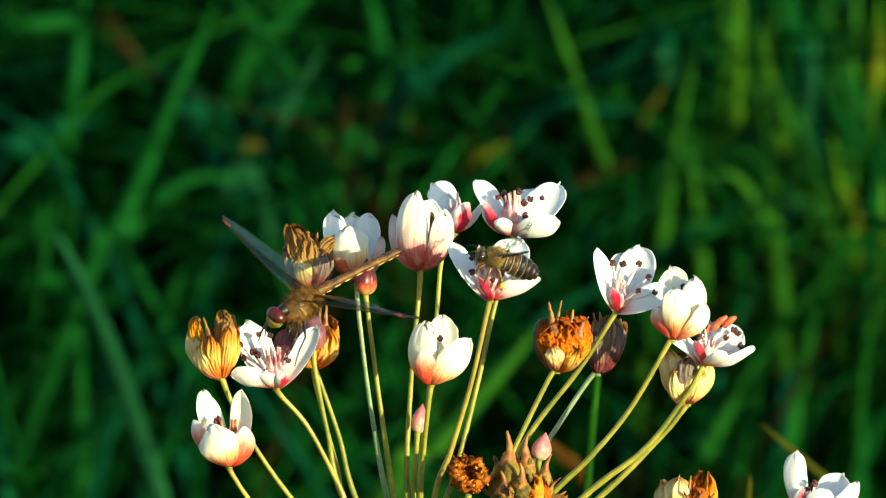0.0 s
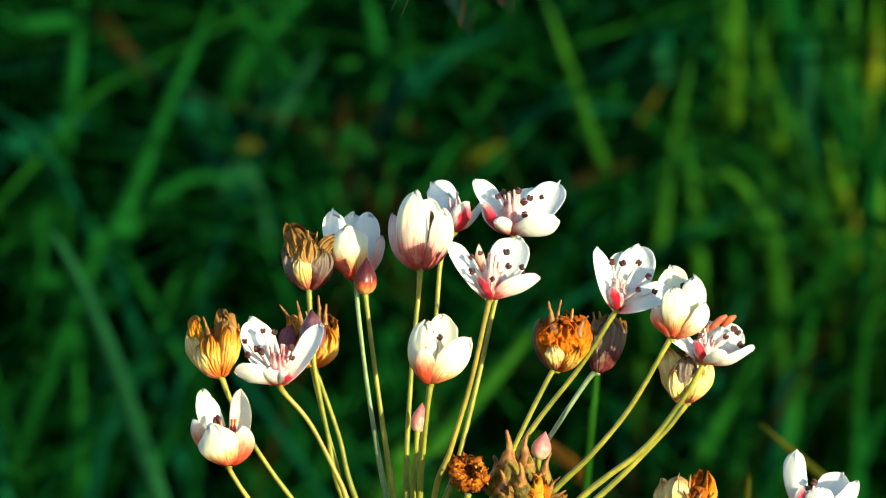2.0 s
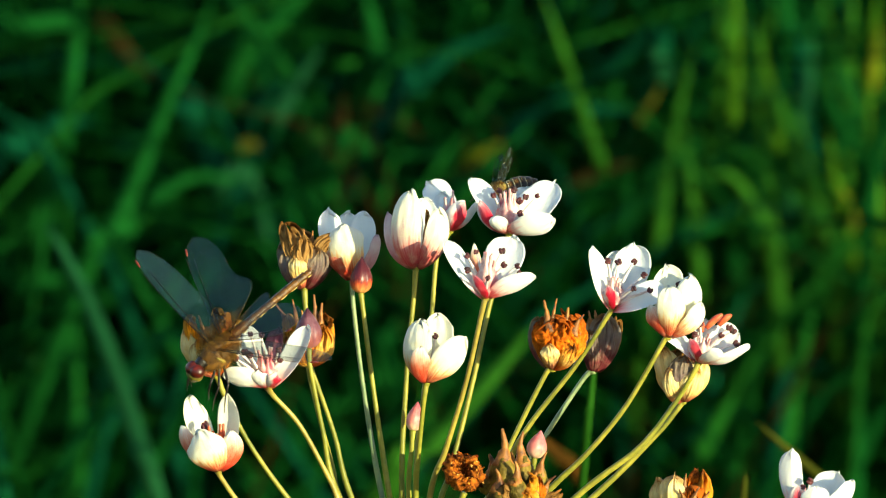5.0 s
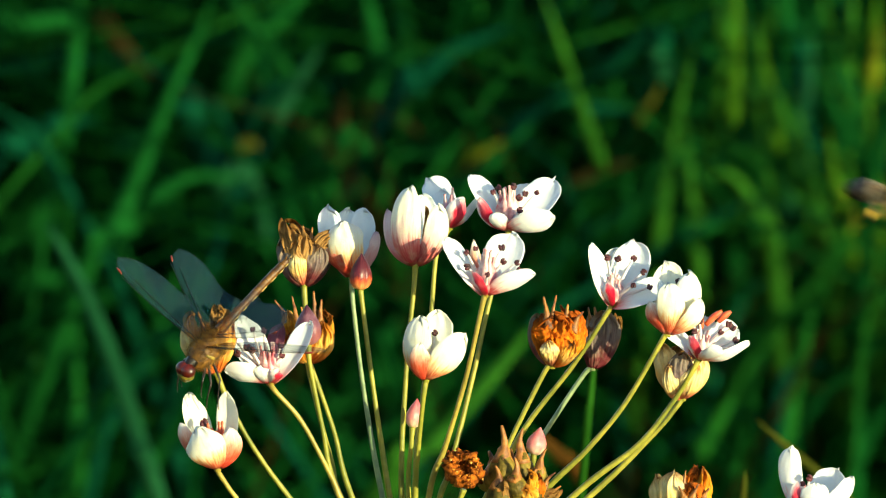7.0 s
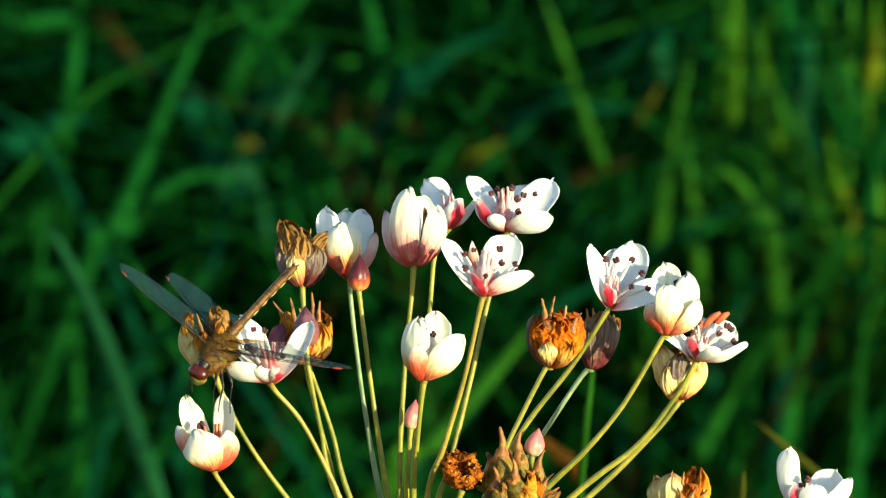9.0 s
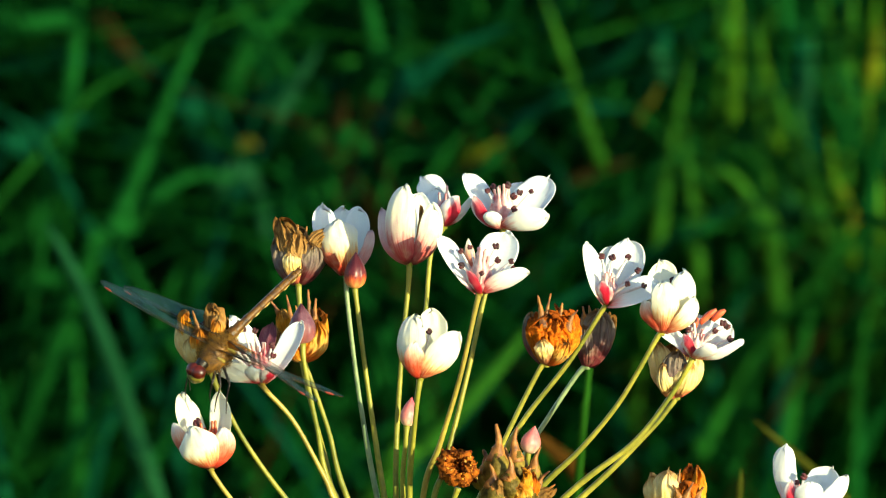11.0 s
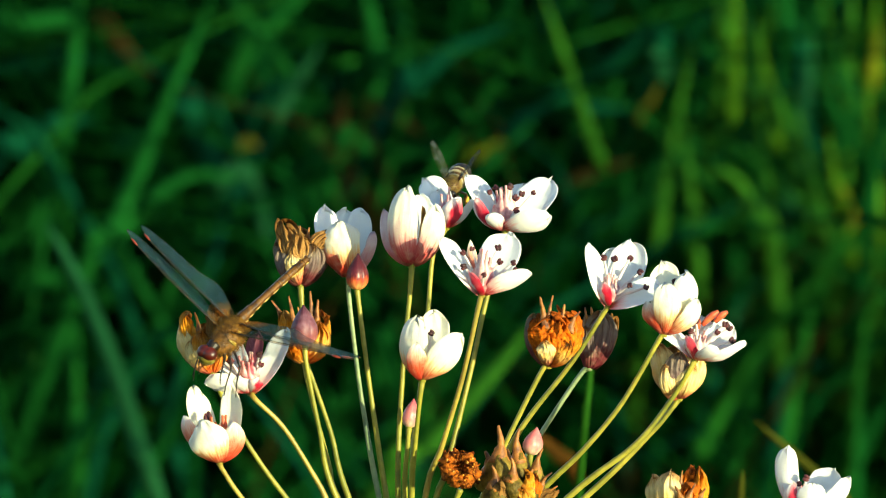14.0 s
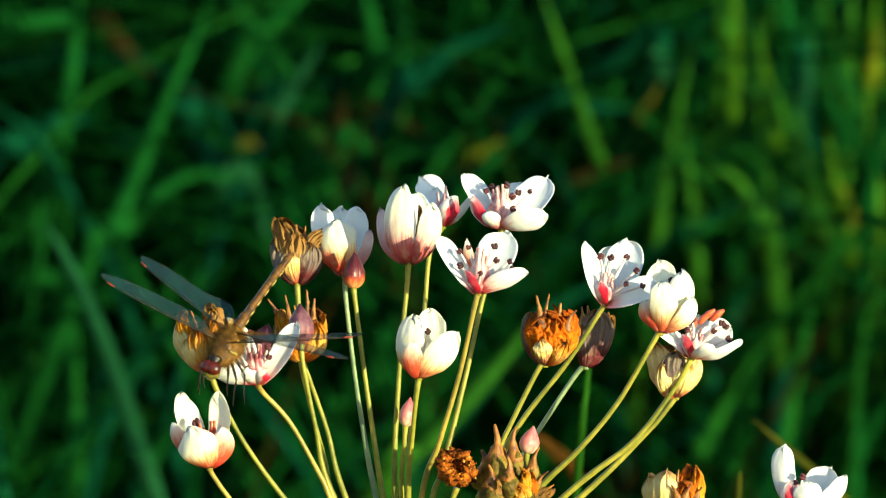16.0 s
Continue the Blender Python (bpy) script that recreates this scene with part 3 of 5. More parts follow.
left_open = bloom("white rush flower spread wide with mauve petal inside", (478, 679, -95), (-0.05, -1, -0.35),
      [(446, 626, 20, 424, 569, 30, 35, 0.3, -0.3, -0.9, "w"), (520, 630, -5, 547, 574, 0, 23, -0.35, -0.3, -0.88, "w"),
       (440, 672, -40, 400, 660, -38, 31, 0.1, -0.75, 0.65, "w"), (488, 671, -50, 495, 655, -56, 14, 0, -0.8, 0.6, "p"),
       (488, 620, 40, 497, 576, 50, 17, -0.2, -0.2, -0.9, "x"), (466, 670, -46, 464, 652, -56, 18, 0, -0.75, 0.6, "w")],
      [(488, 695, -118), (536, 750, -100), (590, 850, -70), (615, 905, -60)], 7,
      [(416, 605, -8), (422, 629, -30), (438, 618, -26), (447, 623, -34), (448, 586, 2), (468, 588, -10), (498, 614, -20), (500, 632, -30)], (6, 62, 6), STEM_RED)
left_cup = bloom("creamy half-open rush flower with pink sides", (402, 814, -160), (-0.04, -1, -0.2),
      [(371, 745, 15, 357, 684, 20, 27, 0.5, -0.1, -0.85, "c"), (426, 752, 0, 425, 685, 5, 25, -0.5, -0.1, -0.8, "c"),
       (352, 776, -20, 340, 733, -15, 22, 0.7, -0.2, 0.6, "q"), (385, 790, -54, 370, 743, -46, 38, 0.1, -0.2, 0.95, "c"),
       (428, 786, -34, 428, 746, -34, 25, -0.4, -0.2, 0.9, "q")],
      [(408, 830, -155), (445, 885, -130), (520, 970, -80)], 8, [(383, 732, -14), (381, 737, -20)], (6, 70, 8), STEM_RED, "rush_flower", STIGMA)
bloom("rusty brown seed head with upright beaks", (549, 641, 0), (0.02, -1, -0.1),
      [(512, 610, 0, 510, 570, 0, 24, 0.7, 0, 0.6, "t"), (582, 608, -6, 580, 558, -6, 24, -0.7, 0, 0.6, "o"), (533, 618, -40, 530, 574, -38, 24, 0.2, 0, 1, "r"),
       (572, 615, -38, 574, 572, -36, 22, -0.2, 0, 1, "y"), (545, 605, 34, 545, 566, 34, 30, 0, 0, -1, "r"), (520, 592, -26, 512, 556, -30, 14, 0.2, 0, 1, "o")],
      [(558, 662, 0), (594, 765, 0), (626, 882, 0)], 13, [], None, STEM, "seed_head", BEAK, "seed head",
      [(520, 590, -10, 489, 533, -16, 7), (530, 590, -10, 520, 526, -14, 6), (545, 590, 10, 536, 545, 6, 6), (562, 590, -4, 558, 517, -8, 7), (568, 590, -8, 572, 532, -14, 7), (512, 596, -12, 500, 552, -18, 6)])
bud("dull mauve flower bud before a seed head", (549, 612, -70), (546, 541, -72), 24, [(552, 650, -70), (574, 760, -50), (604, 882, -30)], BUD_MAUVE, 5)

bloom("white rush flower wide open showing dark red anthers", (1087, 541, -60), (0.06, -1, -0.3),
      [(1064, 496, -5, 1050, 433, 0, 22, 0.6, -0.2, -0.75, "w"), (1116, 486, 35, 1124, 430, 45, 38, -0.1, -0.25, -0.95, "w"),
       (1091, 490, 45, 1092, 442, 55, 26, 0.1, -0.2, -0.95, "w"), (1132, 526, -35, 1180, 510, -25, 28, -0.1, -0.5, -0.85, "w"),
       (1079, 523, -45, 1077, 502, -50, 13, 0.3, -0.6, 0.6, "p")],
      [(1078, 555, -60), (1020, 645, -50), (935, 755, -40), (880, 860, -30)], 9,
      [(1097, 460, 16), (1125, 459, 10), (1142, 483, -4), (1078, 458, 4), (1124, 507, -50), (1153, 510, -52)], (6, 46, 5))
bloom("creamy cup-shaped rush flower with ragged rim", (1184, 592, -100), (0.08, -1, -0.15),
      [(1186, 522, 20, 1182, 470, 25, 31, 0, -0.1, -1, "c"), (1222, 541, -20, 1223, 485, -15, 28, -0.4, -0.1, 0.85, "c"),
       (1190, 552, -45, 1184, 506, -45, 27, 0, -0.1, 1, "c"), (1161, 566, -20, 1152, 536, -15, 22, 0.6, -0.1, 0.7, "q"), (1228, 571, -35, 1243, 532, -30, 21, -0.5, -0.2, 0.8, "c")],
      [(1174, 606, -98), (1110, 715, -80), (1040, 800, -60), (950, 890, -40)], 10, [(1204, 500, -6)], None)
past_best = bloom("white rush flower past its best with orange-red stigmas", (1240, 636, -90), (0.2, -1, -0.3),
      [(1230, 620, -45, 1222, 597, -46, 15, 0.4, -0.5, 0.6, "p"), (1210, 609, 5, 1179, 590, 10, 19, 0.1, -0.7, -0.6, "w"),
       (1286, 636, -40, 1328, 612, -20, 25, -0.1, -0.8, 0.4, "w"), (1275, 606, 10, 1308, 584, 20, 31, -0.2, -0.4, -0.9, "w"),
       (1249, 596, 25, 1252, 564, 30, 23, 0, -0.3, -0.9, "w"), (1262, 632, -52, 1280, 618, -66, 20, -0.1, -0.7, 0.6, "w")],
      [(1228, 660, -90), (1198, 708, -80), (1132, 790, -70), (1015, 882, -50)], 14,
      [(1293, 576, -10), (1279, 590, -30), (1305, 604, -10), (1312, 613, -14), (1241, 570, -6), (1232, 588, -20), (1300, 582, 0)], (5, 44, 8))
for lowx, lowy, tipx, tipy, tipd in ((1252, 577, 1281, 552, -96), (1274, 572, 1297, 553, -90), (1244, 584, 1243, 563, -70)):
    a, b = spot(lowx, lowy, tipd + 2) - HUB, spot(tipx, tipy, tipd) - HUB
    part("stigma", tube(bmesh.new(), smooth_line([a, a.lerp(b, 0.5) + UP * 2 * U, b], 4), [4 * U, 6 * U, 6 * U, 2.5 * U], 8), STIGMA, past_best, "orange-red stigma")
bloom("faded mauve rush flower closed over its fruit", (1211, 706, -40), (0.0, -1, -0.05),
      [(1181, 665, -16, 1175, 612, -12, 25, 0.5, -0.1, 0.8, "b"), (1238, 674, -22, 1247, 630, -12, 26, -0.5, -0.1, 0.8, "b"), (1207, 672, -42, 1212, 626, -40, 22, 0, 0, 1, "g"),
       (1224, 690, -42, 1236, 648, -45, 20, -0.2, 0, 1, "b"), (1210, 660, 30, 1210, 612, 30, 36, 0, 0, -1, "g"), (1194, 690, -38, 1188, 650, -40, 16, 0.2, 0, 1, "b")],
      [(1198, 725, -42), (1160, 770, -40), (1045, 882, -30)], 15, [], None, STEM, "withered_flower", BEAK, "withered flower", [(1212, 650, -20, 1216, 618, -24, 5)])
bloom("round rusty orange seed head with ragged brown top", (980, 648, -70), (0.03, -1, -0.1),
      [(949, 606, -8, 954, 560, -8, 20, 0.6, 0, 0.7, "g"), (988, 610, -50, 986, 566, -44, 40, 0, 0, 1, "r"), (1026, 606, -18, 1020, 562, -12, 24, -0.6, 0, 0.7, "r"),
       (985, 606, 34, 985, 566, 30, 44, 0, 0, -1, "r"), (978, 632, -56, 973, 606, -60, 16, 0, 0, 1, "b"), (1004, 636, -50, 1016, 610, -48, 14, -0.2, 0, 1, "y"),
       (958, 600, -34, 962, 562, -30, 18, 0.4, 0, 0.9, "r"), (1010, 590, -30, 1006, 552, -24, 18, -0.2, 0, 1, "r")],
      [(966, 662, -70), (905, 785, -55), (860, 890, -40)], 16, [], None, STEM, "seed_head", BEAK, "seed head",
      [(974, 584, -40, 965, 527, -44, 7), (978, 584, -38, 988, 524, -40, 5), (1004, 584, -26, 1008, 540, -30, 7), (998, 586, -34, 996, 556, -38, 7), (1014, 588, -30, 1036, 553, -34, 7), (1022, 592, -16, 1026, 560, -16, 6)])
bloom("greyish mauve withered rush flower", (1052, 652, 40), (0.08, -1, -0.1),
      [(1070, 608, -32, 1072, 556, -26, 28, 0, 0, 1, "g"), (1042, 610, -10, 1046, 562, -5, 20, 0.6, 0, 0.7, "g"), (1089, 606, -4, 1094, 562, 0, 17, -0.6, 0, 0.7, "t"),
       (1064, 606, 30, 1066, 562, 30, 34, 0, 0, -1, "t"), (1050, 622, -30, 1048, 584, -32, 18, 0.2, 0, 1, "g")],
      [(1034, 668, 40), (966, 770, 30), (905, 870, 20)], 17, [], None, STEM_PALE, "withered_flower", BEAK, "withered flower",
      [(1050, 590, -10, 1044, 546, -14, 6), (1060, 590, -10, 1055, 545, -14, 7), (1078, 590, -4, 1086, 556, -6, 5)])
husk = thing("dry_husk", HUB, "dry crumbling rust-brown husk with a hollow top", "dry husk", GROUP)
stalk(husk, [(824, 868, -120), (812, 900, -110), (785, 970, -70)])
middle = spot(820, 833, -132) - HUB
bm = lathe(bmesh.new(), middle + way(0.05, 0.25, 1) * 26 * U, way(0.05, -0.25, -1), [(0, 6 * U), (6 * U, 20 * U), (16 * U, 28 * U), (30 * U, 31 * U), (42 * U, 30 * U), (50 * U, 24 * U), (46 * U, 14 * U), (30 * U, 9 * U), (24 * U, 1 * U)], 56, 0.1, 9, 1.18)
for v in bm.verts:
    for f in (900, 2600, 5200):
        q = v.co * f
        v.co += Vector((noise.noise(q), noise.noise(q + Vector((9, 0, 0))), noise.noise(q + Vector((0, 9, 0))))) * 6.5 * U
shell = part("shell", bm, HUSK, husk)
shred = random.Random(8)
scraps = bmesh.new()
for v in list(shell.data.vertices):
    for _ in range(shred.choice((0, 1, 1))):
        out = (v.co - middle).normalized()
        d = (out + Vector((shred.uniform(-1, 1), shred.uniform(-1, 1), shred.uniform(-1, 1))) * 3.0).normalized()
        e = out.cross(d).normalized() * shred.uniform(1.5, 4.5) * U
        root = v.co - out * 1.5 * U
        top = root + d * shred.uniform(2, 6) * U
        k = [scraps.verts.new(p) for p in (root - e, root + e, top + e * 0.7, top - e * 0.4, root + out * 1.2 * U)]
        for f in ((0, 1, 2, 3), (1, 0, 4), (4, 0, 3), (4, 3, 2), (4, 2, 1)):
            scraps.faces.new([k[n] for n in f])
part("fibre_mat", scraps, SCRAP, husk, "loose curled rusty scraps")
fruit_cluster = thing("fruit_cluster", HUB, "cluster of ripening olive-brown fruits with curved beaks", "seed head", GROUP)
stalk(fruit_cluster, [(912, 905, -110), (900, 930, -100), (850, 1000, -60)])
for x, y, d, tx, ty, td, stout in ((894, 842, -120, 891, 755, -128, 23), (926, 838, -104, 928, 760, -112, 20), (878, 846, -100, 868, 800, -104, 24), (948, 846, -120, 970, 796, -130, 17),
                                   (916, 858, -148, 914, 812, -160, 20), (890, 872, -142, 880, 826, -156, 21), (938, 872, -140, 952, 832, -152, 19), (910, 850, -80, 906, 796, -80, 22),
                                   (948, 866, -130, 986, 838, -140, 11), (960, 882, -128, 996, 862, -136, 12)):
    a, b = spot(x, y + 26, d) - HUB, spot(tx, ty, td) - HUB
    axis, h, w = (b - a).normalized(), (b - a).length, stout * 1.18 * U
    bm = lathe(bmesh.new(), a, axis, [(0, w * 0.5), (h * 0.1, w * 0.85), (h * 0.25, w), (h * 0.4, w * 0.86), (h * 0.52, w * 0.52), (h * 0.6, w * 0.34)], 14, 0.28, 2)
    fruit = part("fruit", bm, FRUIT, fruit_cluster)
    turn = axis.cross(AHEAD) * (4 if tx > x else -4) * U
    part("beak", tube(bmesh.new(), smooth_line([a + axis * h * 0.42, a + axis * h * 0.75 + turn, b], 5), [w * 0.72, w * 0.46, w * 0.27, w * 0.17, w * 0.13, w * 0.08], 10, 0.5, x), BEAK, fruit, "brown curved beak")
for k, (mx, my, md, tx, ty, td, half, skin) in enumerate(((926, 880, -158, 914, 852, -166, 14, "r"), (950, 880, -150, 958, 846, -156, 14, "r"), (940, 892, -160, 930, 866, -168, 16, "o"), (966, 886, -140, 990, 872, -146, 12, "t"), (902, 886, -160, 896, 858, -170, 12, "t"), (946, 866, -158, 940, 836, -164, 10, "o"))):
    part("petal", tepal_mesh(spot(928, 912, -124) - HUB, spot(mx, my, md) - HUB, spot(tx, ty, td) - HUB, way(0, 0, 1), half * U, 400 + k, 0.5, 0.6), SKINS[skin], fruit_cluster, "shrivelled rusty petal")
bud("small pink flower bud above brown fruits", (948, 806, -60), (960, 758, -62), 18, [(944, 830, -58), (915, 900, -40)], BUD_PINK, 7)
bloom("orange withered rush flower at the edge of the umbel", (1206, 940, -60), (0.04, -1, -0.1),
      [(1176, 896, -18, 1166, 846, -14, 27, 0.5, 0, 0.8, "b"), (1194, 890, -38, 1196, 838, -34, 24, 0.1, 0, 1, "b"), (1226, 900, -40, 1224, 858, -36, 24, 0, 0, 1, "r"), (1248, 896, -8, 1250, 838, -8, 24, -0.6, 0, 0.7, "o"),
       (1216, 890, 30, 1218, 848, 30, 36, 0, 0, -1, "o"), (1234, 880, -10, 1236, 836, -6, 20, 0, 0, 1, "r")],
      [(1180, 960, -60), (1000, 1060, -30)], 20, [], None, STEM, "withered_flower", BEAK, "withered flower",
      [(1212, 880, -30, 1217, 834, -30, 5), (1216, 890, -44, 1204, 862, -50, 6), (1226, 890, -44, 1240, 858, -50, 6), (1246, 890, -30, 1258, 866, -36, 6)])
bloom("white rush flower low at the side of the umbel", (1430, 915, -40), (0.06, -1, -0.2),
      [(1402, 852, 0, 1402, 795, 0, 24, 0.3, -0.1, 0.9, "w"), (1462, 876, 20, 1486, 832, 20, 36, -0.3, -0.3, -0.9, "w"), (1444, 890, -45, 1446, 858, -50, 28, 0, -0.4, 0.9, "w"),
       (1484, 892, -20, 1512, 848, -16, 24, -0.4, -0.4, 0.7, "w"), (1408, 892, -30, 1414, 856, -34, 16, 0.4, -0.3, 0.7, "p")],
      [(1400, 960, -40), (1200, 1040, -20), (900, 1100, 0)], 21, [(1436, 848, -20), (1424, 858, -30)], (5, 44, 8))

# the scape that carries the umbel, with the papery bracts at its top
scape = thing("flower_scape", Vector((HUB.x, HUB.y, 0)), "tall green leafless stem that carries the flower umbel", "plant stem")
top = HUB - Vector((HUB.x, HUB.y, 0))
part("stem", tube(bmesh.new(), smooth_line([Vector((0.03, 0.02, -0.02)), Vector((0.02, 0.012, 0.35)), Vector((0.006, 0.004, 0.75)), top + Vector((0, 0, 0.001))], 10),
                  [0.0055, 0.0045, 0.004, 0.0034], 10), SCAPE, scape)
for k in range(3):
    g = 2 * math.pi * k / 3 + 0.5
    r = Vector((math.cos(g), math.sin(g), 0))
    part("bract", tepal_mesh(top + r * 0.003, top + r * 0.008 + Vector((0, 0, 0.008)), top + r * 0.009 + Vector((0, 0, 0.016 + 0.004 * k)), -r, 0.004, 90 + k, 0.5, 0.3, 0.6), (DRY_TAN, DRY_TAN), scape)

# ---- the bank behind: ground, standing grass and single reed blades ----
bm = bmesh.new()
size, cells = 220.0, 44
def lie(x, y):
    return 0.05 * noise.noise(Vector((x * 0.35, y * 0.35, 0))) + 0.004 * max(0.0, y - 6)
vs = [[None] * (cells + 1) for _ in range(cells + 1)]
for i in range(cells + 1):
    for j in range(cells + 1):
        x = (2 * i / cells - 1)
        y = (2 * j / cells - 1)
        x, y = x * abs(x) * size, y * abs(y) * size
        vs[i][j] = bm.verts.new((x, y, lie(x, y) - 0.03))
for i in range(cells):
    for j in range(cells):
        bm.faces.new((vs[i][j], vs[i + 1][j], vs[i + 1][j + 1], vs[i][j + 1]))
ground = part("ground", bm, SOIL, None)
tagged(ground, "dark damp marsh soil under the grass", "ground", "", "structure")


def blade_shell(line, half, side, fold=0.25, thick=0.0004):
    """Vertices and faces of a long leaf: a folded ribbon with thickness that narrows to its tip."""
    n = len(line)
    verts, faces = [], []
    for i, c in enumerate(line):
        u = i / (n - 1)
        t = (line[min(i + 1, n - 1)] - line[max(i - 1, 0)]).normalized()
        s = (side - t * side.dot(t)).normalized()
        nrm = t.cross(s)
        w = half * (0.75 + 0.25 * min(1.0, u * 4)) * max(0.02, 1 - u ** 3) ** 0.8
        for lift in (0.0, -thick):
            for v in (-1, 0, 1):
                verts.append(c + s * w * v + nrm * (fold * w * abs(v) + lift))
    for i in range(n - 1):
        a, b = 6 * i, 6 * (i + 1)
        for k in (0, 1):
            faces.append((a + k, a + k + 1, b + k + 1, b + k))
            faces.append((a + 3 + k + 1, a + 3 + k, b + 3 + k, b + 3 + k + 1))
        faces.append((a + 3, a, b, b + 3))
        faces.append((a + 2, a + 5, b + 5, b + 2))
    return verts, faces


def leaf_mesh(name, line, half, side, material, root, fold=0.25):
    verts, faces = blade_shell(line, half, side, fold)
    me = bpy.data.meshes.new(name)
    me.from_pydata([v - root for v in verts], [], faces)
    me.materials.append(material)
    layer = me.uv_layers.new(name="UVMap")
    rows = len(line) - 1
    for p in me.polygons:
        p.use_smooth = True
        for li in p.loop_indices:
            vi = me.loops[li].vertex_index
            layer.data[li].uv = ((vi % 3) / 2, (vi // 6) / rows)
    return me


def reed(points, far, half, material, label, turn=0.0, back=0.9, lower=None):
    """A single blade through points of the board's lines of sight, far metres away; its foot goes down to the ground.
    lower: the material of the part below those points, coloured dark so that it sinks into the shade."""
    if isinstance(far, (int, float)):
        far = [far] * len(points)
    line = [away(x, y, f) for (x, y), f in zip(points, far)]
    low = line[0]
    nxt = (line[0] - line[1]).normalized()
    foot = Vector((low.x + nxt.x * 0.40, low.y + back, lie(low.x, low.y + back) - 0.03))
    below = [foot, low.lerp(foot, 0.30) + nxt * 0.07]
    side = Vector((math.cos(radians(turn)), math.sin(radians(turn)), 0))
    if abs((line[-1] - line[0]).normalized().dot(side)) > 0.8:
        side = Vector((0, 0.4, 1)).normalized()
    if lower is None:
        me = leaf_mesh("reed_blade", smooth_line(below + line, 6), half, side, material, foot)
    else:
        me = leaf_mesh("reed_blade", smooth_line(below + [low], 6), half * 0.5, Vector((1, 0, 0)), lower, foot)
    ob = new("reed_blade", me)
    ob.location = foot
    if lower is not None:
        part("blade_tip", leaf_mesh("blade_tip", smooth_line([below[1].lerp(low, 0.97)] + line, 6), half, side, material, foot), None, ob)
    return tagged(ob, label, "reed blade", "reed blades on the bank")


G, L, B = "long green reed blade standing on the bank", "light green sunlit reed blade on the bank", "bluish green arching sedge blade on the bank"
Y, N = "yellowing reed blade on the bank", "dry brown grass blade on the bank"
reed([(284, 900), (246, 780), (200, 640), (156, 530), (110, 440), (84, 400)], 2.5, 0.0049, BLADE_PALE, B)
reed([(150, 490), (205, 400), (250, 300), (300, 175), (345, 80), (385, -20)], 3.3, 0.0062, BLADE, L)
reed([(190, 480), (235, 400), (290, 342), (360, 312), (440, 325)], 3.4, 0.0062, BLADE, L)
reed([(60, 420), (95, 320), (118, 200), (138, 60), (146, -40)], 3.5, 0.0085, BLADE, L)
reed([(-30, 330), (40, 262), (100, 222), (170, 214)], 3.5, 0.0105, BLADE_BLUE, B)
reed([(300, 200), (360, 262), (440, 350), (520, 400)], 3.6, 0.009, BLADE_BLUE, B)
reed([(-40, 90), (40, 50), (120, 40), (190, 70)], 3.7, 0.009, BLADE, G)
reed([(-30, 520), (80, 500), (170, 520), (240, 570)], 3.6, 0.009, BLADE, G)
reed([(-30, 650), (60, 640), (130, 655)], 3.6, 0.007, BLADE_LIGHT, L)
reed([(30, 880), (70, 760), (130, 700), (180, 690)], 3.7, 0.009, BLADE, G)
reed([(300, 660), (330, 560), (390, 480), (450, 440)], 3.8, 0.009, BLADE, G)
reed([(440, 900), (420, 620), (400, 400), (380, 250)], 4.2, 0.011, BLADE, G)
reed([(496, 205), (512, 175), (538, 132), (572, 80)], 3.4, 0.0055, BLADE_PALE, L, lower=FIELD_SHADED)
reed([(430, 240), (450, 200), (480, 160), (520, 140)], 3.6, 0.008, BLADE_BLUE, B)
reed([(425, 120), (470, 60), (520, 10), (560, -40)], 3.7, 0.009, BLADE, G)
reed([(650, 190), (670, 120), (660, 40), (640, -30)], 3.7, 0.009, BLADE, G)
reed([(560, 285), (660, 268), (790, 280)], 3.5, 0.007, BLADE, G)
reed([(690, 210), (740, 150), (800, 95), (905, 50)], 3.5, 0.009, BLADE_BLUE, B)
reed([(900, 60), (940, 130), (1010, 220), (1090, 270)], 3.9, 0.008, BLADE, G)
reed([(1064, 285), (1046, 235), (1004, 110), (955, -30)], 3.3, 0.0045, BLADE_LIGHT, L, lower=FIELD_SHADED)
reed([(930, 216), (1040, 196), (1140, 196)], 3.5, 0.006, BLADE_BLUE, B)
reed([(1120, 90), (1170, 100), (1190, 150)], 3.6, 0.008, BLADE_BLUE, B)
reed([(1140, 200), (1156, 180), (1172, 150)], 3.5, 0.003, BLADE_OLIVE, Y, lower=FIELD_SHADED)
reed([(1095, 520), (1110, 420), (1112, 340), (1100, 250)], 3.6, 0.008, BLADE, G)
reed([(835, 285), (860, 270), (895, 250)], 3.4, 0.0048, BLADE_YELLOW, Y, lower=FIELD_SHADED)
reed([(425, 262), (444, 256), (466, 262)], 3.5, 0.005, BLADE_OLIVE, Y, lower=FIELD_SHADED)
reed([(596, 230), (604, 200), (612, 170)], 3.5, 0.0065, BLADE_BROWN, N, lower=FIELD_SHADED)
reed([(650, 190), (700, 205), (752, 245)], 3.6, 0.0055, BLADE_BROWN, N, lower=FIELD_SHADED)
reed([(180, 30), (220, 85), (275, 140)], 3.6, 0.0065, BLADE_BROWN, N, lower=FIELD_SHADED)
reed([(1000, 335), (1060, 305), (1130, 285)], 3.5, 0.005, BLADE_BROWN, N, lower=FIELD_SHADED)
reed([(674, 890), (754, 790), (834, 702), (914, 612), (944, 580)], [2.5, 2.5, 2.55, 2.6, 2.6], 0.0078, BLADE_LIGHT, L)
reed([(1310, 900), (1312, 700), (1306, 520), (1300, 400)], 3.6, 0.017, BLADE, G)
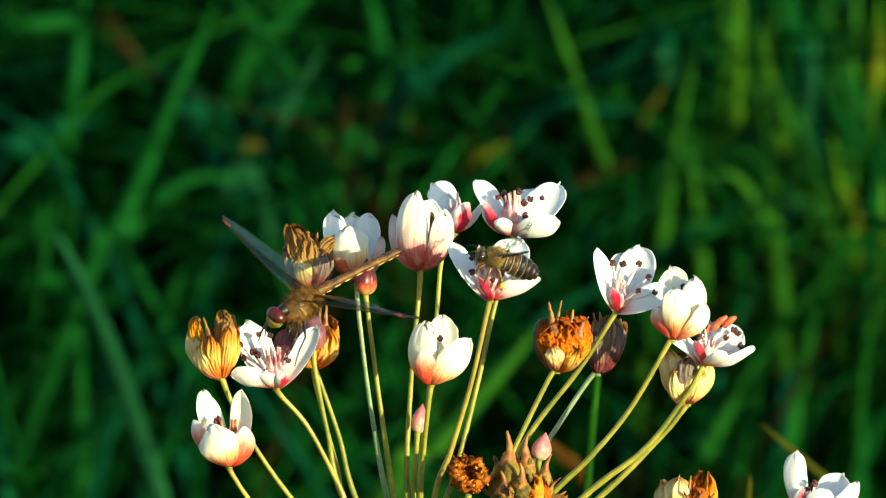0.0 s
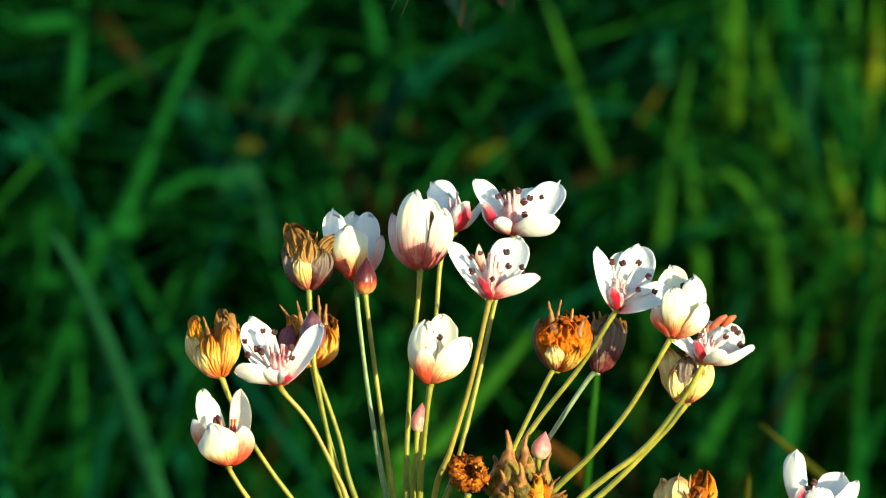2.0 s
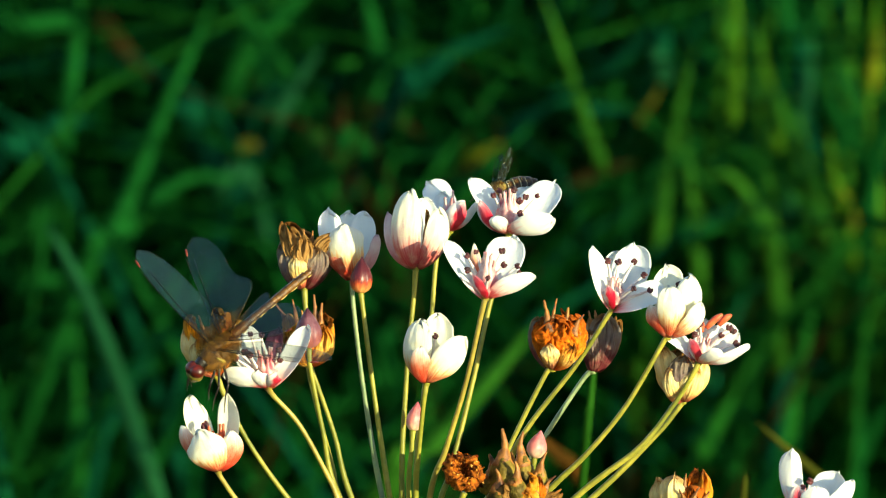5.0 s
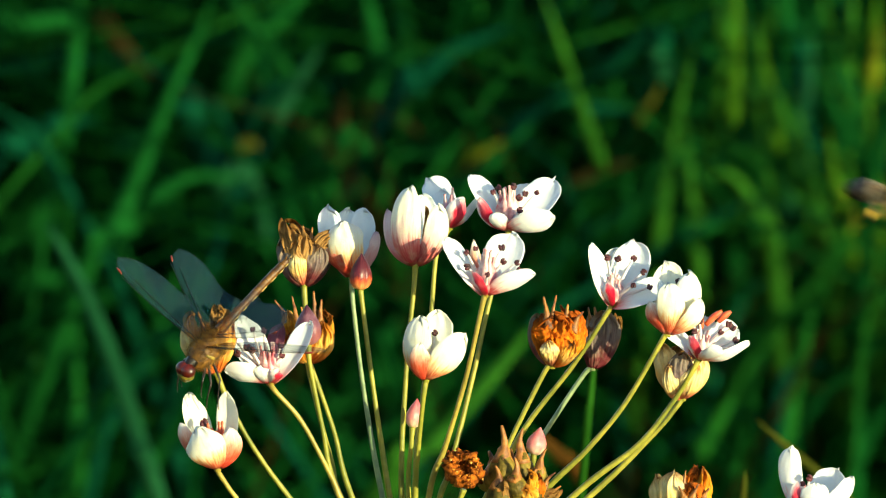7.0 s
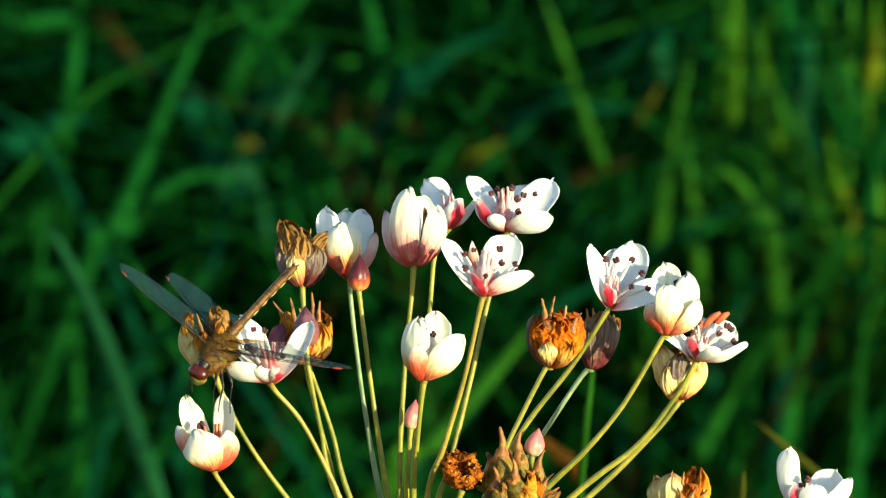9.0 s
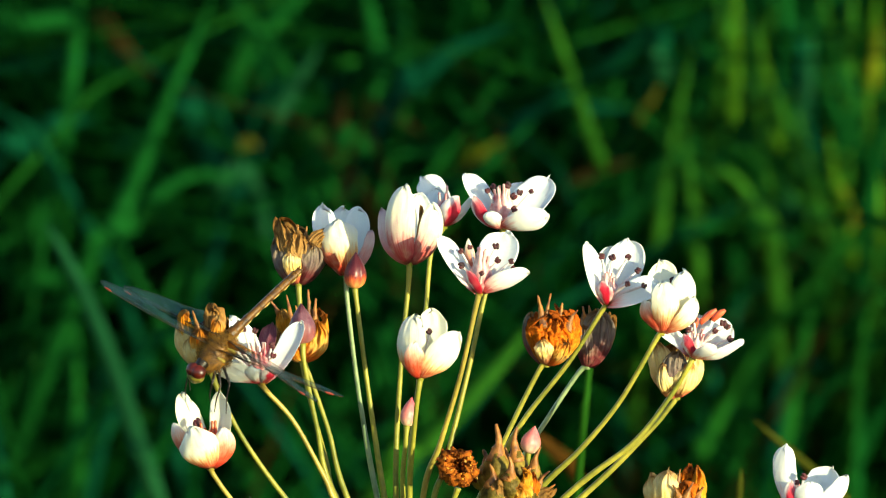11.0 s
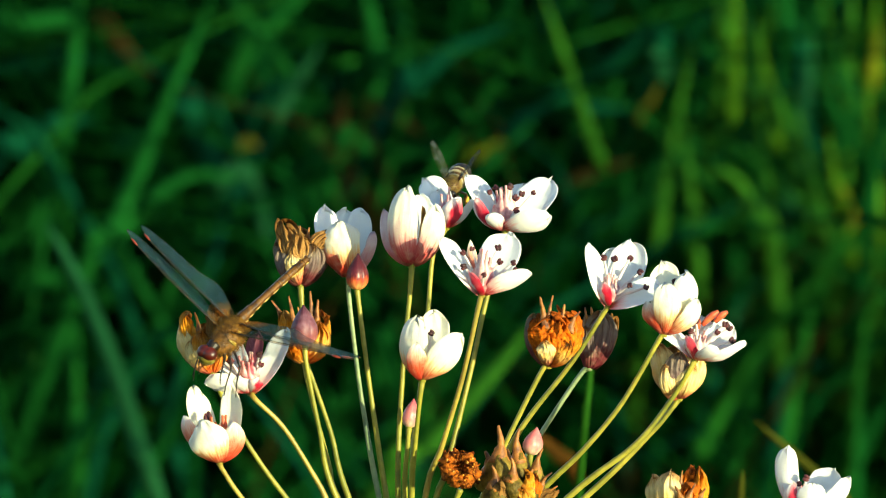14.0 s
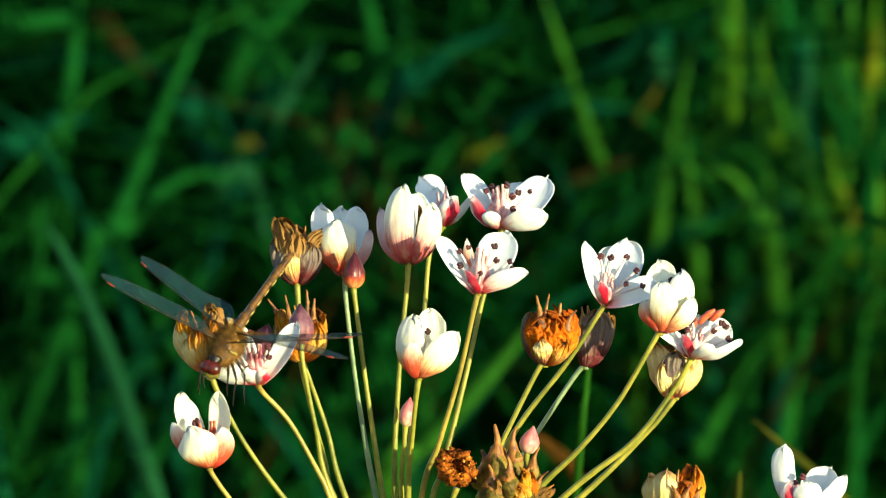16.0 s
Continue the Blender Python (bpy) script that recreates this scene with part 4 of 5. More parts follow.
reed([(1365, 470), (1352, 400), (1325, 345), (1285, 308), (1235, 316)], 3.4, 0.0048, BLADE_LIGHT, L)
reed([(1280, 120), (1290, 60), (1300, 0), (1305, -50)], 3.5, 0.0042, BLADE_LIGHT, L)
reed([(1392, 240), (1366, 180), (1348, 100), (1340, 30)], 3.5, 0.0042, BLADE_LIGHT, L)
reed([(1428, 330), (1432, 240), (1425, 120), (1405, 30)], 3.7, 0.008, BLADE_BLUE, B)
reed([(1540, 330), (1510, 260), (1476, 190), (1450, 120)], 3.5, 0.0065, BLADE, L)
reed([(1530, 470), (1518, 415), (1502, 360), (1490, 330)], 3.4, 0.0042, BLADE_YELLOW, Y, lower=FIELD_SHADED)
reed([(1548, 320), (1536, 220), (1534, 150)], 3.4, 0.0045, BLADE_LIGHT, L)
reed([(1545, 140), (1552, 90), (1560, 40)], 3.4, 0.0048, BLADE_YELLOW, Y, lower=FIELD_SHADED)
reed([(1375, 780), (1380, 720), (1405, 655), (1475, 650)], 3.4, 0.0065, BLADE_BLUE, B)
reed([(1170, 460), (1215, 425), (1290, 395)], 3.4, 0.007, BLADE, G)
reed([(1500, 884), (1440, 830), (1385, 784), (1340, 744)], [1.7, 1.7, 1.7, 1.7], 0.0015, BLADE_OLIVE, "thin olive dry stalk beside the umbel", lower=FIELD_SHADED)
reed([(1317, 905), (1318, 882), (1320, 856), (1322, 834)], [1.5, 1.5, 1.5, 1.5], 0.0010, BLADE_OLIVE, "short olive stub of a dry stalk", lower=FIELD_SHADED)
reed([(1030, 890), (1040, 780), (1053, 650), (1058, 560)], [1.5, 1.5, 1.5, 1.5], 0.0012, BLADE_LIGHT, "thin green grass stalk behind the umbel")
reed([(1010, 822), (980, 796), (950, 768)], [2.0, 2.0, 2.0], 0.0032, BLADE_RUST, "rusty dry blade behind the umbel", lower=FIELD_SHADED)

# blades brightened by colour where sun catches them, with shade-dark feet
reed([(1512, 470), (1500, 400), (1480, 320), (1466, 230)], 3.4, 0.0044, BLADE_SUNLIT, L, lower=FIELD_SHADED)
reed([(1560, 420), (1552, 330), (1540, 240), (1538, 110)], 3.4, 0.0046, BLADE_SUNLIT, L, lower=FIELD_SHADED)
reed([(1300, 200), (1304, 120), (1306, 40), (1300, -40)], 3.5, 0.0044, BLADE_SUNLIT, L, lower=FIELD_SHADED)
reed([(1376, 250), (1366, 180), (1352, 110), (1348, 60)], 3.5, 0.0046, BLADE_SUNLIT, L, lower=FIELD_SHADED)
reed([(1558, 130), (1548, 60), (1556, -20)], 3.5, 0.0050, BLADE_SUNLIT, L, lower=FIELD_SHADED)
reed([(1400, 330), (1410, 240), (1432, 150), (1440, 40)], 3.6, 0.0070, BLADE_PALE, B)
reed([(1170, 130), (1166, 110), (1160, 86)], 3.5, 0.0085, BLADE_PALE, B, lower=FIELD_SHADED)
reed([(395, 330), (420, 300), (452, 330), (470, 400), (480, 450)], 3.5, 0.0060, BLADE_PALE, B, lower=FIELD_SHADED)

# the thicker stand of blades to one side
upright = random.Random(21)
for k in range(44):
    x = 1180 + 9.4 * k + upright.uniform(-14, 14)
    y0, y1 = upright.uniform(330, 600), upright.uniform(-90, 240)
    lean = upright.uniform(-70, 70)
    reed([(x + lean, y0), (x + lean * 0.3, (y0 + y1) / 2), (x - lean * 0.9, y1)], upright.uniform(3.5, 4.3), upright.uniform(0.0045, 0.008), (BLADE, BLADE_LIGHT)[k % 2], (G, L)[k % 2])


def meadow(name, count, xs, ys, heights, half, material, label, seed, fan=True):
    rnd = random.Random(seed)
    verts, faces = [], []
    for _ in range(count):
        y = rnd.uniform(*ys)
        x = rnd.uniform(*xs) * (0.6 + 0.12 * y if fan else 1.0)
        h = rnd.uniform(*heights)
        g = rnd.uniform(0, 2 * math.pi)
        lean = rnd.uniform(0.1, 1.0) * h
        d = Vector((math.cos(g), math.sin(g), 0))
        foot = Vector((x, y, lie(x, y) - 0.03))
        line = smooth_line([foot, foot + Vector((0, 0, h * 0.45)) + d * lean * 0.15, foot + Vector((0, 0, h * 0.85)) + d * lean * 0.55,
                            foot + Vector((0, 0, h * rnd.uniform(0.55, 1.0))) + d * lean * 1.2], 3)
        v, f = blade_shell(line, half * rnd.uniform(0.5, 1.4), Vector((-d.y, d.x, 0)).lerp(Vector((1, 0, 0)), rnd.random() * 0.7), 0.3)
        o = len(verts)
        verts += v
        faces += [tuple(k + o for k in q) for q in f]
    me = bpy.data.meshes.new(name)
    me.from_pydata(verts, [], faces)
    me.materials.append(material)
    layer = me.uv_layers.new(name="UVMap")
    loops = np.empty(len(me.loops), dtype=np.int32)
    me.loops.foreach_get("vertex_index", loops)
    uv = np.empty((len(loops), 2), dtype=np.float32)
    uv[:, 0] = (loops % 3) / 2
    uv[:, 1] = (loops // 6 % 10) / 9
    layer.data.foreach_set("uv", uv.ravel())
    me.polygons.foreach_set("use_smooth", np.ones(len(me.polygons), dtype=bool))
    return tagged(new(name, me), label, "grass", "", "stuff")


# the darkest grass carries the shade between blades in its colour
meadow("meadow_grass", 1500, (-1.2, 1.2), (3.5, 5.4), (0.50, 1.0), 0.0085, FIELD_SHADED, "dense green standing grass on the bank, darkened as shade", 5)
meadow("bluish_sedge", 700, (-1.2, 1.2), (3.4, 5.0), (0.55, 0.95), 0.0052, BLADE_BLUE, "scattered bluish green sedge blades on the bank", 8)
meadow("green_sedge", 950, (-1.2, 1.2), (3.3, 5.0), (0.55, 0.98), 0.0050, BLADE, "scattered fresh green sedge blades on the bank", 9)
meadow("fine_green_grass", 650, (-1.2, 1.2), (3.2, 4.8), (0.55, 1.0), 0.0026, BLADE, "thin fresh green grass blades on the bank", 12)
meadow("fine_dry_grass", 150, (-1.2, 1.2), (3.3, 4.8), (0.55, 0.95), 0.0022, BLADE_BROWN, "thin dry brownish grass blades on the bank", 14)
meadow("far_grass", 3000, (-2.2, 2.2), (5.4, 11.5), (0.6, 1.3), 0.012, FIELD_SHADED, "dense green standing grass farther off, darkened as shade", 6)
meadow("low_grass", 7000, (-6, 6), (-5.0, 4.2), (0.10, 0.34), 0.007, FIELD_SHADED, "low green marsh grass round the plant, darkened as shade", 7, False)
meadow("side_grass", 1800, (-6, 6), (5.5, 11.5), (0.6, 1.1), 0.014, FIELD_SHADED, "green standing grass along the bank, darkened as shade", 4, False)
meadow("outer_grass", 1800, (-4, 4), (11.5, 26.0), (0.6, 1.2), 0.03, FIELD_SHADED, "tall green grass far behind the bank, darkened as shade", 3)
# ---- insects ----
CHITIN = simple("brown_chitin", (0.022, 0.008, 0.001), (0.18, 0.075, 0.006), 700, 0.36, 0.0, 0.4, spec=0.35)
CHITIN_YELLOW = simple("yellow_chitin", (0.16, 0.125, 0.018), (0.38, 0.29, 0.05), 900, 0.4, 0.0, 0.3)
FACE = simple("dragonfly_face", (0.08, 0.07, 0.008), (0.24, 0.20, 0.025), 900, 0.4, 0.0, 0.3)
SIDE_CREAM = simple("cream_side_mark", (0.30, 0.20, 0.04), (0.55, 0.42, 0.12), 900, 0.5, 0.0, 0.3)
THORAX = simple("dragonfly_thorax", (0.03, 0.012, 0.001), (0.26, 0.11, 0.006), 600, 0.5, 0.0, 0.6)
CHITIN_DARK = simple("dark_chitin", (0.006, 0.005, 0.004), (0.022, 0.015, 0.009), 900, 0.38, 0.0, 0.3, spec=0.3)
EYE_RED = simple("compound_eye_red", (0.010, 0.002, 0.001), (0.12, 0.011, 0.002), 330, 0.36, 0.0, 0.0)
LEG_BLACK = simple("leg_black", (0.008, 0.006, 0.005), (0.02, 0.015, 0.01), 900, 0.4, 0.0, 0.2)
STIGMA_RED = simple("wing_mark_red", (0.26, 0.03, 0.015), (0.42, 0.07, 0.03), 900, 0.4, 0.3, 0.1)
FUR = simple("bee_fur_tan", (0.12, 0.08, 0.018), (0.48, 0.36, 0.10), 500, 0.8, 0.2, 0.0)
FUR_BROWN = simple("dragonfly_fur_brown", (0.04, 0.015, 0.001), (0.38, 0.18, 0.008), 700, 0.8, 0.2, 0.0)
BAND = simple("bee_band_tan", (0.22, 0.19, 0.11), (0.50, 0.45, 0.30), 900, 0.8, 0.0, 0.4)
BEE_BROWN = simple("bee_abdomen_brown", (0.03, 0.012, 0.003), (0.11, 0.05, 0.010), 900, 0.4, 0.0, 0.3, spec=0.3)
BEE_EYE = simple("bee_eye_black", (0.012, 0.008, 0.006), (0.03, 0.02, 0.014), 900, 0.15, 0.0, 0.0)
BEE_LEG = simple("bee_leg_amber", (0.06, 0.025, 0.005), (0.28, 0.13, 0.02), 900, 0.4, 0.0, 0.3)
POLLEN = simple("pollen_yellow", (0.62, 0.36, 0.03), (0.72, 0.48, 0.06), 1500, 0.85, 0.0, 0.7)


def wing_material(name, amber, cells, body, solid_skin):
    """Clear wing skin with a net of dark veins, painted glints on them, and an amber foot."""
    m, nt, bs, tr, co = shade(name, 0.5, 0, 0, 0.25, 1400, 0.15)
    across, length = along(nt, co)
    vo = nt.nodes.new("ShaderNodeTexVoronoi")
    vo.feature = 'DISTANCE_TO_EDGE'
    mp = nt.nodes.new("ShaderNodeMapping")
    mp.inputs["Scale"].default_value = cells
    nt.links.new(co.outputs["UV"], mp.inputs[0])
    nt.links.new(mp.outputs[0], vo.inputs["Vector"])
    vo.inputs["Scale"].default_value = 1.0
    vein = ramp(nt, vo.outputs["Distance"], [(0.03, (1, 1, 1)), (0.10, (0, 0, 0))])
    foot = ramp(nt, math_node(nt, 'ADD', length, math_node(nt, 'MULTIPLY', cloud(nt, co, 5, 2, "UV"), 0.2)), [(0.12, (1, 1, 1)), (0.25, (0, 0, 0))])
    col = blend(nt, 'MIX', foot, body, amber)
    # the pale patches are sun glints put into the vein colour
    tone = ramp(nt, cloud(nt, co, 9, 2, "UV", (2, 6, 1)), [(0.45, (0.008, 0.02, 0.022)), (0.70, (0.12, 0.17, 0.175))])
    col = blend(nt, 'MIX', vein, col, tone)
    paint(nt, bs, tr, col)
    clear = nt.nodes.new("ShaderNodeBsdfTransparent")
    nt.links.new(blend(nt, 'MIX', foot, (0.95, 0.97, 0.97), (0.9, 0.62, 0.2)), clear.inputs[0])
    solid = math_node(nt, 'MAXIMUM', math_node(nt, 'MULTIPLY', vein, 0.42), math_node(nt, 'ADD', solid_skin, math_node(nt, 'MULTIPLY', foot, 0.1)))
    mix = nt.nodes.new("ShaderNodeMixShader")
    nt.links.new(solid, mix.inputs[0])
    nt.links.new(clear.outputs[0], mix.inputs[1])
    nt.links.new(bs.outputs[0], mix.inputs[2])
    nt.links.new(mix.outputs[0], nt.nodes["Material Output"].inputs[0])
    return m


# the dragonfly's blue-green skin colour stands for reflected sky
WING = wing_material("dragonfly_wing", (0.36, 0.17, 0.015), (24, 90, 1), (0.010, 0.055, 0.070), 0.25)
BEE_WING = wing_material("bee_wing", (0.14, 0.09, 0.03), (2, 3, 1), (0.06, 0.05, 0.03), 0.06)


def wing_mesh(length, chord, hand, broad, sweep=0.0):
    """A thin wing from its hinge along +Y (hand 1) or -Y (hand -1); its leading edge looks to +X."""
    bm = bmesh.new()
    uv = bm.loops.layers.uv.new("UVMap")
    nu, nv = 22, 6
    rows = [[], []]
    for i in range(nu + 1):
        u = i / nu
        q = max(0.0, (u - 0.55) / 0.45)
        tip = max(0.0, 1 - q ** 2.2) ** 0.5
        w = chord * (0.22 + broad * 0.6 + (0.78 - broad * 0.6 + broad * math.exp(-((u - 0.22) / 0.17) ** 2)) * min(1.0, u / 0.3) ** 0.7) * tip
        w *= 1 + 0.022 * noise.noise(Vector((u * 24, broad * 9, hand * 3)))
        mid = 0.0005 * math.sin(math.pi * u) - chord * 0.36 * (1 - tip) ** 1.3
        row = []
        for j in range(nv + 1):
            v = j / nv
            x = mid - w * v
            z = 0.0002 * math.sin(v * 14 + u * 3) + 0.0006 * u * u
            row.append((x, hand * length * u, z))
        rows[0].append([bm.verts.new(p) for p in row])
        rows[1].append([bm.verts.new((p[0], p[1], p[2] - 0.00004)) for p in row])
    for side, grid in enumerate(rows):
        for i in range(nu):
            for j in range(nv):
                m = [(i, j), (i, j + 1), (i + 1, j + 1), (i + 1, j)]
                if (side == 0) == (hand > 0):
                    m = m[::-1]
                f = bm.faces.new([grid[a][b] for a, b in m])
                for loop, (a, b) in zip(f.loops, m):
                    loop[uv].uv = (b / nv, a / nu)
    for i in range(nu):
        for j in (0, nv):
            bm.faces.new((rows[0][i][j], rows[0][i + 1][j], rows[1][i + 1][j], rows[1][i][j]))
    return bm


def rod(points, radii, sides=6):
    return tube(bmesh.new(), smooth_line([Vector(p) for p in points], 4), radii, sides)


def egg(centre, size, sides=16, rings=10):
    bm = bmesh.new()
    bmesh.ops.create_uvsphere(bm, u_segments=sides, v_segments=rings, radius=1.0)
    bmesh.ops.transform(bm, matrix=Matrix.Translation(centre) @ Matrix.Diagonal((*size, 1)), verts=bm.verts)
    return bm


MM = 0.001


def fur(centre, size, count, length, parent, material, seed):
    rnd = random.Random(seed)
    bm = bmesh.new()
    for _ in range(count):
        d = Vector((rnd.gauss(0, 1), rnd.gauss(0, 1), rnd.gauss(0, 1))).normalized()
        p = Vector(centre) + Vector((d.x * size[0], d.y * size[1], d.z * size[2]))
        a = d.orthogonal().normalized() * 0.05 * MM
        b = d.cross(a)
        e = p + (d + Vector((rnd.uniform(-.4, .4), rnd.uniform(-.4, .4), rnd.uniform(-.4, .4)))) * length * rnd.uniform(0.6, 1.2)
        v = [bm.verts.new(p + a), bm.verts.new(p - a * 0.5 + b * 0.87), bm.verts.new(p - a * 0.5 - b * 0.87), bm.verts.new(e)]
        for q in ((0, 1, 3), (1, 2, 3), (2, 0, 3)):
            bm.faces.new([v[k] for k in q])
    part("fur", bm, material, parent)


def build_dragonfly():
    ob = thing("dragonfly", spot(530, 530, -110), "brown dragonfly with red eyes and clear amber-based wings", "dragonfly")
    bm = bmesh.new()
    lathe(bm, Vector((-4.6, 0, -0.6)) * MM, Vector((1, 0, -0.02)), [(0, 0.8 * MM), (0.8 * MM, 1.6 * MM), (2.5 * MM, 2.35 * MM), (5 * MM, 2.7 * MM), (7.4 * MM, 2.45 * MM), (9.2 * MM, 1.7 * MM), (10 * MM, 1.1 * MM)], 16, 0.05, 4, 1.2)
    body = part("thorax", bm, THORAX, ob)
    fur((0.3 * MM, 0, -0.7 * MM), (4.5 * MM, 2.5 * MM, 2.9 * MM), 3600, 1.5 * MM, body, FUR_BROWN, 9)
    for s in (-1, 1):
        for x in (-1.4, 1.8):
            part("side_stripe", rod([(x * MM + 0.0006, s * 2.2 * MM, 0.9 * MM), (x * MM - 0.0002, s * 2.75 * MM, -0.5 * MM), (x * MM - 0.001, s * 2.2 * MM, -2.2 * MM)], [0.25 * MM, 0.45 * MM, 0.3 * MM]), CHITIN_YELLOW, body, "yellow side stripe")
    part("neck", rod([(4.6 * MM, 0, 0.5 * MM), (6.4 * MM, 0, 0.2 * MM)], [1.5 * MM, 1.2 * MM], 10), CHITIN_DARK, ob)
    head = part("head", egg(Vector((7.7, 0, -0.9)) * MM, (1.65 * MM, 2.2 * MM, 1.6 * MM)), FACE, ob, "greenish yellow face")
    for s in (-1, 1):
        part("eye", egg(Vector((7.3, s * 0.62, 0.1)) * MM, (1.65 * MM, 1.8 * MM, 1.55 * MM), 20, 14), EYE_RED, head, "glossy red-brown compound eye")
    part("mouth", egg(Vector((8.5, 0, -1.7)) * MM, (0.8 * MM, 1.2 * MM, 0.7 * MM)), FACE, head)
    x = -4.0
    for k, (l, r) in enumerate([(1.6, 1.4), (2.2, 1.25), (3.0, 0.98), (3.2, 0.9), (3.2, 0.92), (3.2, 0.96), (3.0, 1.0), (2.4, 0.98), (1.6, 0.8)]):
        bm = lathe(bmesh.new(), Vector((x * MM, 0, (0.7 - 0.012 * k * k) * MM)), Vector((-1, 0, -0.02 * k * 0.3)),
                   [(0, r * 0.985 * MM), (l * 0.06 * MM, r * MM), (l * 0.5 * MM, r * 0.99 * MM), (l * 0.94 * MM, r * 1.0 * MM), (l * 1.0 * MM, r * 0.985 * MM)], 12, 0.08, 2, 0.92)
        seg = part("abdomen_segment", bm, CHITIN, ob)
        for s in (-1, 1):
            part("side_mark", rod([((x - 0.2 * l) * MM, s * r * 0.80 * MM, (0.7 - 0.012 * k * k - 0.45 * r) * MM), ((x - 0.8 * l) * MM, s * r * 0.80 * MM, (0.7 - 0.012 * k * k - 0.45 * r) * MM)], [0.14 * MM, 0.22 * MM, 0.12 * MM]), SIDE_CREAM, seg)
        part("ring", rod([((x - l * 0.985) * MM, 0, (0.7 - 0.012 * k * k) * MM), ((x - l * 1.005) * MM, 0, (0.7 - 0.012 * k * k) * MM)], [r * 1.005 * MM, r * 1.005 * MM], 12), CHITIN_DARK, seg)
        x -= l * 0.985
    for s in (-1, 1):
        part("tail_clasper", rod([(x * MM, s * 0.35 * MM, 0), ((x - 1.0) * MM, s * 0.6 * MM, 0.1 * MM)], [0.28 * MM, 0.1 * MM]), CHITIN, ob)
    legs = [(3.4, 1.2, (6.2, 3.2, -2.6), (8.2, 3.0, -7.2)), (2.2, 1.5, (5.6, 4.6, -4.0), (9.0, 4.4, -9.2)), (0.8, 1.6, (3.6, 5.4, -4.4), (7.4, 6.2, -10.2))]
    for s in (-1, 1):
        for hx, hy, knee, foot in legs:
            leg = part("leg", rod([(hx * MM, s * hy * MM, -1.8 * MM), (hx * MM + 0.0008, s * (hy + 0.7) * MM, -2.6 * MM), (knee[0] * MM, s * knee[1] * MM, knee[2] * MM)], [0.42 * MM, 0.36 * MM, 0.28 * MM]), LEG_BLACK, ob)
            part("shin", rod([(knee[0] * MM, s * knee[1] * MM, knee[2] * MM), ((knee[0] + foot[0]) / 2 * MM + 0.0004, s * (knee[1] + foot[1]) / 2 * MM, (knee[2] + foot[2]) / 2 * MM), (foot[0] * MM, s * foot[1] * MM, foot[2] * MM)], [0.24 * MM, 0.17 * MM, 0.1 * MM]), LEG_BLACK, leg)
    wings = {}
    for side, s in (("left", 1), ("right", -1)):
        for row, hx, l, c, b in (("fore", 1.2, 29.0, 7.2, 0.0), ("hind", -2.0, 28.0, 8.4, 0.5)):
            w = part("wing", wing_mesh(l * MM, c * MM, s, b), WING, ob, "clear veined wing with amber foot")
            w.location = Vector((hx, s * 1.5, 2.1)) * MM
            part("wing_mark", rod([(-0.25 * MM, s * l * 0.86 * MM, 0.00045), (-0.6 * MM, s * l * 0.93 * MM, 0.00055)], [0.15 * MM, 0.27 * MM, 0.15 * MM], 6), STIGMA_RED, w, "small red wing mark")
            part("wing_vein", rod([(0, 0, 0), (0.5 * MM, s * l * 0.45 * MM, 0.0001), (0.3 * MM, s * l * 0.85 * MM, 0.0005)], [0.12 * MM, 0.08 * MM, 0.05 * MM]), CHITIN_DARK, w)
            part("wing_vein", rod([(-0.6 * MM, 0, 0), (-0.9 * MM, s * l * 0.45 * MM, 0.0001), (-1.4 * MM, s * l * 0.8 * MM, 0.0004)], [0.12 * MM, 0.08 * MM, 0.04 * MM]), CHITIN_DARK, w)
            wings[side, row] = w
    return ob, wings


